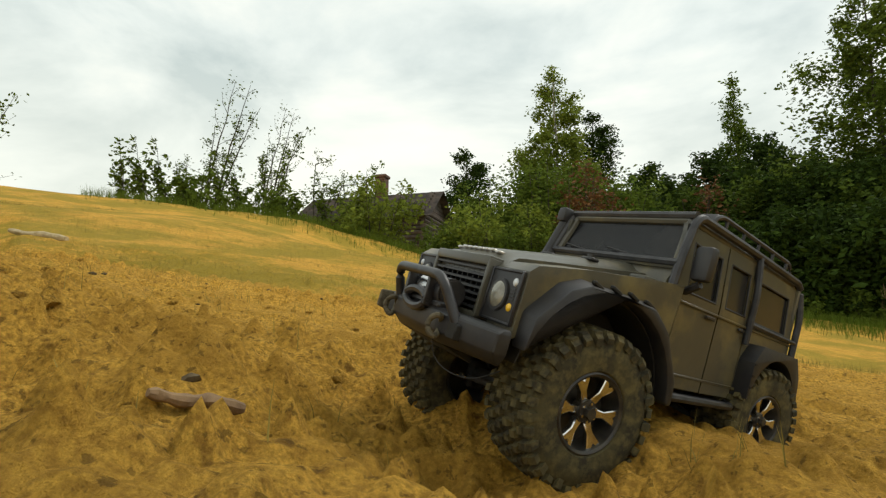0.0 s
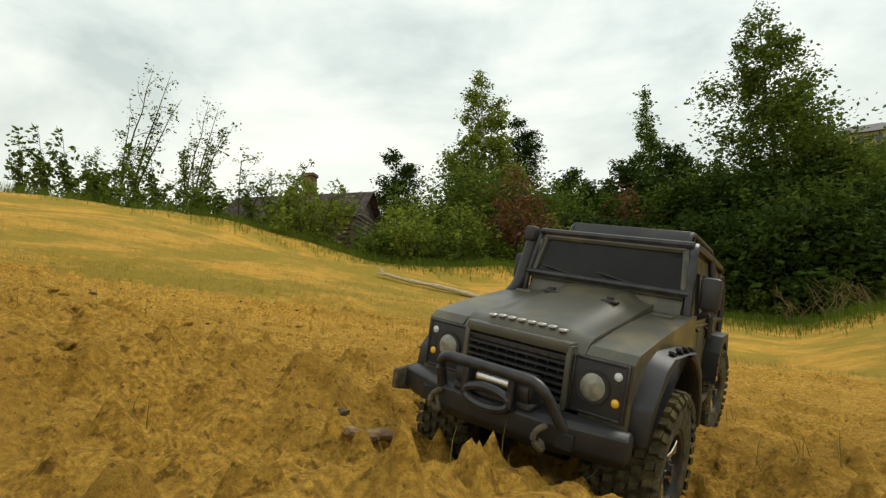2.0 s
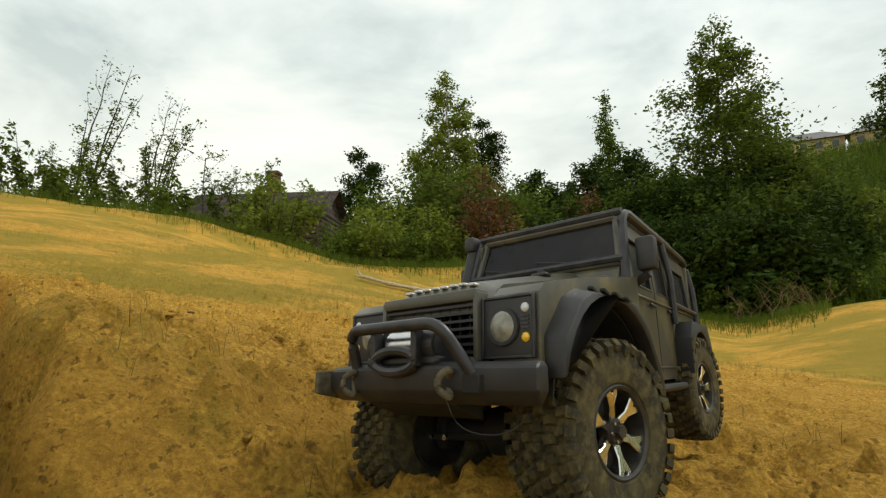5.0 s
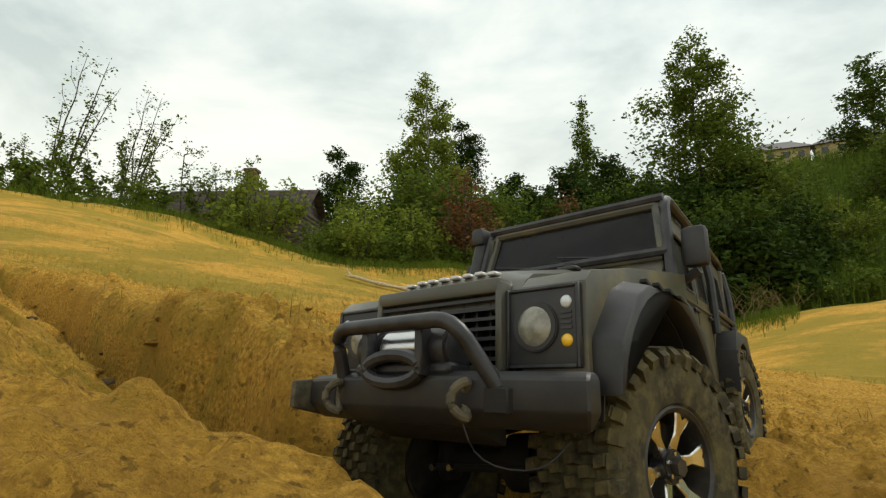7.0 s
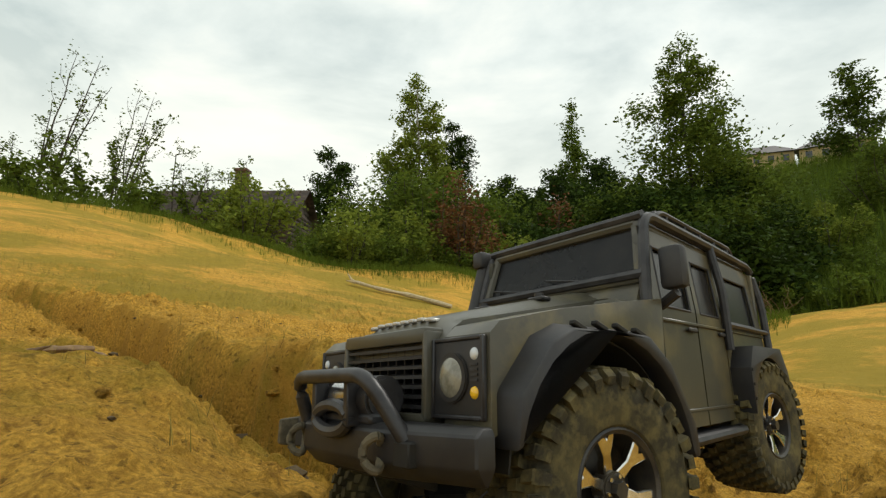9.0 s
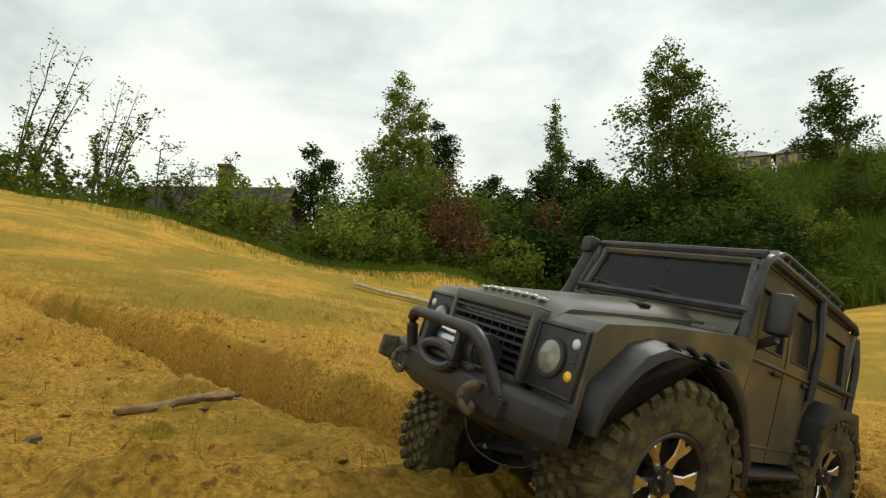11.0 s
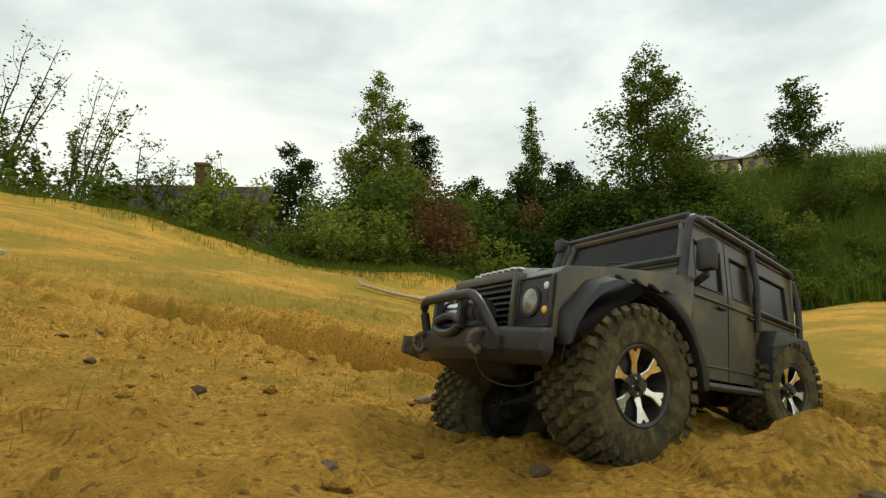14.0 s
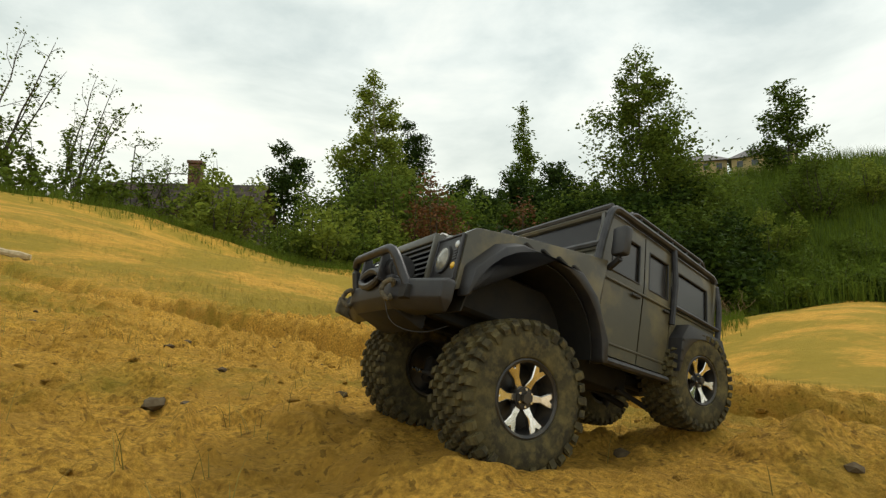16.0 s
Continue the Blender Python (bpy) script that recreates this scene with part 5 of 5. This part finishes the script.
# ---- hut, far houses and small things ----
def build_hut():
    """An old log hut sunk behind the crest: gable roof, brick chimney."""
    hut = empty("log_hut")
    L, W, H, R = 7.4, 4.2, 2.2, 1.5
    for side in (1, -1):
        for k in range(9):
            bm = fresh()
            z = 0.12 + k * 0.245
            tube(bm, [(-L / 2, side * W / 2, z), (L / 2, side * W / 2, z)], 0.125, 8)
            part("wall_log", bm, LOG, hut)
            bm = fresh()
            tube(bm, [(side * L / 2, -W / 2 - 0.2, z + 0.12), (side * L / 2, W / 2 + 0.2, z + 0.12)], 0.125, 8)
            part("wall_log", bm, LOG, hut)
        for k in range(6):
            bm = fresh()
            z = 2.35 + k * 0.24
            half = (W / 2) * (1 - (k + 0.5) / 6.4)
            box(bm, (side * L / 2 - 0.05, -half, z - 0.11), (side * L / 2 + 0.05, half, z + 0.12), 0.01, 1)
            part("gable_board", bm, LOG, hut)
        bm = fresh()
        v = [bm.verts.new(p) for p in ((-L / 2 - 0.5, side * (W / 2 + 0.45), H - 0.28), (L / 2 + 0.5, side * (W / 2 + 0.45), H - 0.28), (L / 2 + 0.5, 0, H + R + 0.05), (-L / 2 - 0.5, 0, H + R + 0.05))]
        bmesh.ops.solidify(bm, geom=[bm.faces.new(v)], thickness=0.1)
        part("roof_slope", bm, ROOFING, hut, "sagging dark roof slope")
    chimney = empty("chimney")
    chimney.parent = hut
    bm = fresh()
    box(bm, (0.05, -0.30, H + 0.7), (0.65, 0.30, H + R + 1.12))
    part("chimney_core", bm, BRICK, chimney)
    data = None
    for row in range(12):
        for k in range(3):
            if data is None:
                bm = fresh()
                box(bm, (-0.10, -0.02, -0.033), (0.10, 0.02, 0.033), 0.006, 1)
                first = part("brick", bm, BRICK, chimney)
                data = first.data
                ob = first
            else:
                ob = new("brick", data)
                ob.parent = chimney
            ob.location = (0.14 + k * 0.21 + (0.0 if row % 2 else 0.03), -0.315, H + R - 0.02 + row * 0.088)
    bm = fresh()
    box(bm, (-0.03, -0.38, H + R + 1.08), (0.73, 0.38, H + R + 1.26), 0.03, 1)
    part("chimney_cap", bm, BRICK, chimney)
    hut.matrix_basis = pose(-4.0, 30.8, 3.25, 0, 0, -16)
    return tagged(hut, "old dark log hut with brick chimney behind bushes", "hut")


def build_house(x, y, z, turn, label):
    house = empty("house")
    bm = fresh()
    box(bm, (-5, -4, -5.5), (5, 4, 5.2), 0.05, 1)
    part("wall", bm, PLASTER, house)
    bm = fresh()
    lo = [bm.verts.new(p) for p in ((-5.7, -4.7, 5.15), (5.7, -4.7, 5.15), (5.7, 4.7, 5.15), (-5.7, 4.7, 5.15))]
    hi = [bm.verts.new(p) for p in ((-2.5, 0, 7.6), (2.5, 0, 7.6))]
    for f in ((0, 1, 5, 4), (1, 2, 5), (2, 3, 4, 5), (3, 0, 4)):
        bm.faces.new([(lo + hi)[k] for k in f])
    bm.faces.new(lo[::-1])
    part("roof", bm, DARK_ROOF, house)
    for level in (0.8, 3.3):
        for k in range(4):
            bm = fresh()
            wx = -3.6 + k * 2.4
            box(bm, (wx - 0.6, -4.06, level), (wx + 0.6, -3.98, level + 1.4), 0.02, 1)
            win = part("window", bm, PALE_WOOD, house)
            bm = fresh()
            box(bm, (wx - 0.5, -4.09, level + 0.1), (wx + 0.5, -4.05, level + 1.3))
            part("pane", bm, PANE, win)
    house.matrix_basis = pose(x, y, z, 0, 0, turn) @ Matrix.Scale(0.6, 4)
    return tagged(house, label, "house", group="far houses")


def stick(name, a, b, r, seed, mat, label, category, forks=()):
    """A weathered stick between two points, thicker at one end, knotty."""
    rnd = random.Random(seed)
    bm = fresh()
    a, b = Vector(a), Vector(b)
    rings, n, sides = [], 14, 9
    d = (b - a).normalized()
    s = d.cross(Vector((0, 0, 1))).normalized()
    u = s.cross(d)
    for k in range(n + 1):
        q = k / n
        rr = r * (0.72 + 0.35 * q + 0.10 * math.sin(k * 1.7) + rnd.uniform(-0.06, 0.06)) * (0.75 if k in (0, n) else 1)
        p = a.lerp(b, q) + (s * math.sin(k * 0.9 + seed) + u * math.cos(k * 0.7)) * r * 0.18
        rings.append([bm.verts.new(p + (s * math.cos(i * math.tau / sides) * 1.15 + u * math.sin(i * math.tau / sides) * 0.85) * rr * rnd.uniform(0.9, 1.1)) for i in range(sides)])
    for p, q in zip(rings, rings[1:]):
        for i in range(sides):
            bm.faces.new((p[i], p[(i + 1) % sides], q[(i + 1) % sides], q[i]))
    bm.faces.new(rings[0][::-1])
    bm.faces.new(rings[-1])
    for q, off in forks:
        p = a.lerp(b, q)
        limb_mesh(bm, p, p + Vector(off), r * 0.6, r * 0.2, rnd, 3, 0.1, 6)
    bmesh.ops.recalc_face_normals(bm, faces=bm.faces)
    return tagged(part(name, bm, mat), label, category)


def g(x, y, up=0.0):
    return (x, y, float(ground_height(x, y)) + up)


def build_small():
    stick("stick", g(-0.222, 0.405, 0.017), g(-0.171, 0.462, 0.022), 0.0070, 3, WOOD, "short weathered brown stick on the sand", "stick")
    stick("twig", g(-1.52, 0.92, 0.006), g(-1.36, 1.07, 0.018), 0.010, 7, WOOD, "dark forked twig lying across the rut", "twig", ((0.45, (0.05, -0.03, 0.012)),))
    stick("twig", g(-1.40, 1.09, 0.006), g(-1.33, 1.06, 0.012), 0.006, 8, WOOD, "thin dark twig at the lip of the rut", "twig")
    stick("branch", g(-3.75, 4.5, 0.03), g(-3.28, 4.55, 0.03), 0.035, 9, PALE_WOOD, "weathered branch half buried in sand", "branch")
    stick("pole", g(0.0, 8.1, 0.06), g(1.35, 7.2, 0.05), 0.042, 12, PALE_WOOD, "long pale pole with a split end lying on the slope", "pole", ((0.02, (-0.10, 0.10, 0.14)), (0.04, (-0.16, -0.02, 0.03))))
    rnd = random.Random(21)
    spots = [(-2.066, 0.70, 0.015), (-0.44, 0.58, 0.016), (-0.57, 0.66, 0.018)]
    for k in range(70):
        q = rnd.random() * (len(RUT) - 4)
        i, s = int(q) + 1, q % 1
        spots.append((RUT[i][0] * (1 - s) + RUT[i + 1][0] * s - rnd.uniform(0.0, 0.12), RUT[i][1] * (1 - s) + RUT[i + 1][1] * s + rnd.uniform(-0.05, 0.03), rnd.uniform(0.005, 0.016)))
    spots += [(rnd.uniform(-2.6, 0.2), rnd.uniform(0.2, 2.2), rnd.uniform(0.004, 0.011)) for _ in range(230)]
    for k, (x, y, r) in enumerate(spots):
        bm = fresh()
        made = bmesh.ops.create_icosphere(bm, subdivisions=2 if r > 0.012 else 1, radius=r)["verts"]
        for v in made:
            v.co *= rnd.uniform(0.7, 1.2)
            v.co.z *= 0.6
            v.co.x *= 1.3
        ob = part("pebble" if k != 0 else "dark_stone", bm, STONE if (k == 0 or rnd.random() < 0.2) else SAND)
        ob.matrix_basis = pose(*g(x, y, r * 0.2), 0, 0, rnd.uniform(0, 360))
        tagged(ob, "flat dark stone lying on the sand" if k == 0 else "small clod lying loose on the sand", "stone" if k == 0 else "clod", group="" if k == 0 else "loose clods")


# ---- build ----
GROUND = build_ground()
build_plants()
build_hut()
build_house(52.0, 47.5, 14.9, -40, "far yellow house with dark roof on the hill")
build_house(54.6, 40.6, 14.2, -55, "far pale house with dark hipped roof on the hill")
build_grass()
build_small()
TRUCK, TRUCK_WHEELS, TRUCK_AXLES = build_truck()


def motions():
    """The truck crawls over the sand; its wheels turn, steer and ride up and down, and its axles tilt with them."""
    rows = [(r[0], pose(*r[1:])) for r in TRUCK_ROWS]
    walk(TRUCK, rows)
    times = sorted({round(k * 0.25, 2) for k in range(65)})
    spin, last = {}, None
    total = 0.0
    for t in times:
        p = truck_pose(t).translation
        if last is not None:
            d = (p - last)
            ahead = truck_pose(t).to_3x3() @ Vector((1, 0, 0))
            total += d.dot(ahead)
        last, spin[t] = p, total
    for name, (x, y, travel) in WHEELS.items():
        rows = []
        for t in times:
            steer = eased(STEER, t) if name.startswith("front") else 0.0
            flip = 0 if y > 0 else 180
            turn = math.degrees(spin[t] / (TYRE if x == 0 else REAR_TYRE)) * (1 if y > 0 else -1)
            m = Matrix.Translation((x, y, eased(travel, t))) @ Matrix.Rotation(radians(steer + flip), 4, "Z") @ Matrix.Rotation(radians(turn), 4, "Y")
            rows.append((t, m))
        walk(TRUCK_WHEELS[name], rows)
    for end, x in (("front", 0.0), ("rear", -WHEELBASE)):
        rows = []
        for t in times:
            a, b = eased(WHEELS[end + "_left"][2], t), eased(WHEELS[end + "_right"][2], t)
            rows.append((t, Matrix.Translation((x, 0, (a + b) / 2)) @ Matrix.Rotation(math.atan2(a - b, 2 * WHEELS[end + "_left"][1]), 4, "X")))
        walk(TRUCK_AXLES[end], rows)


motions()
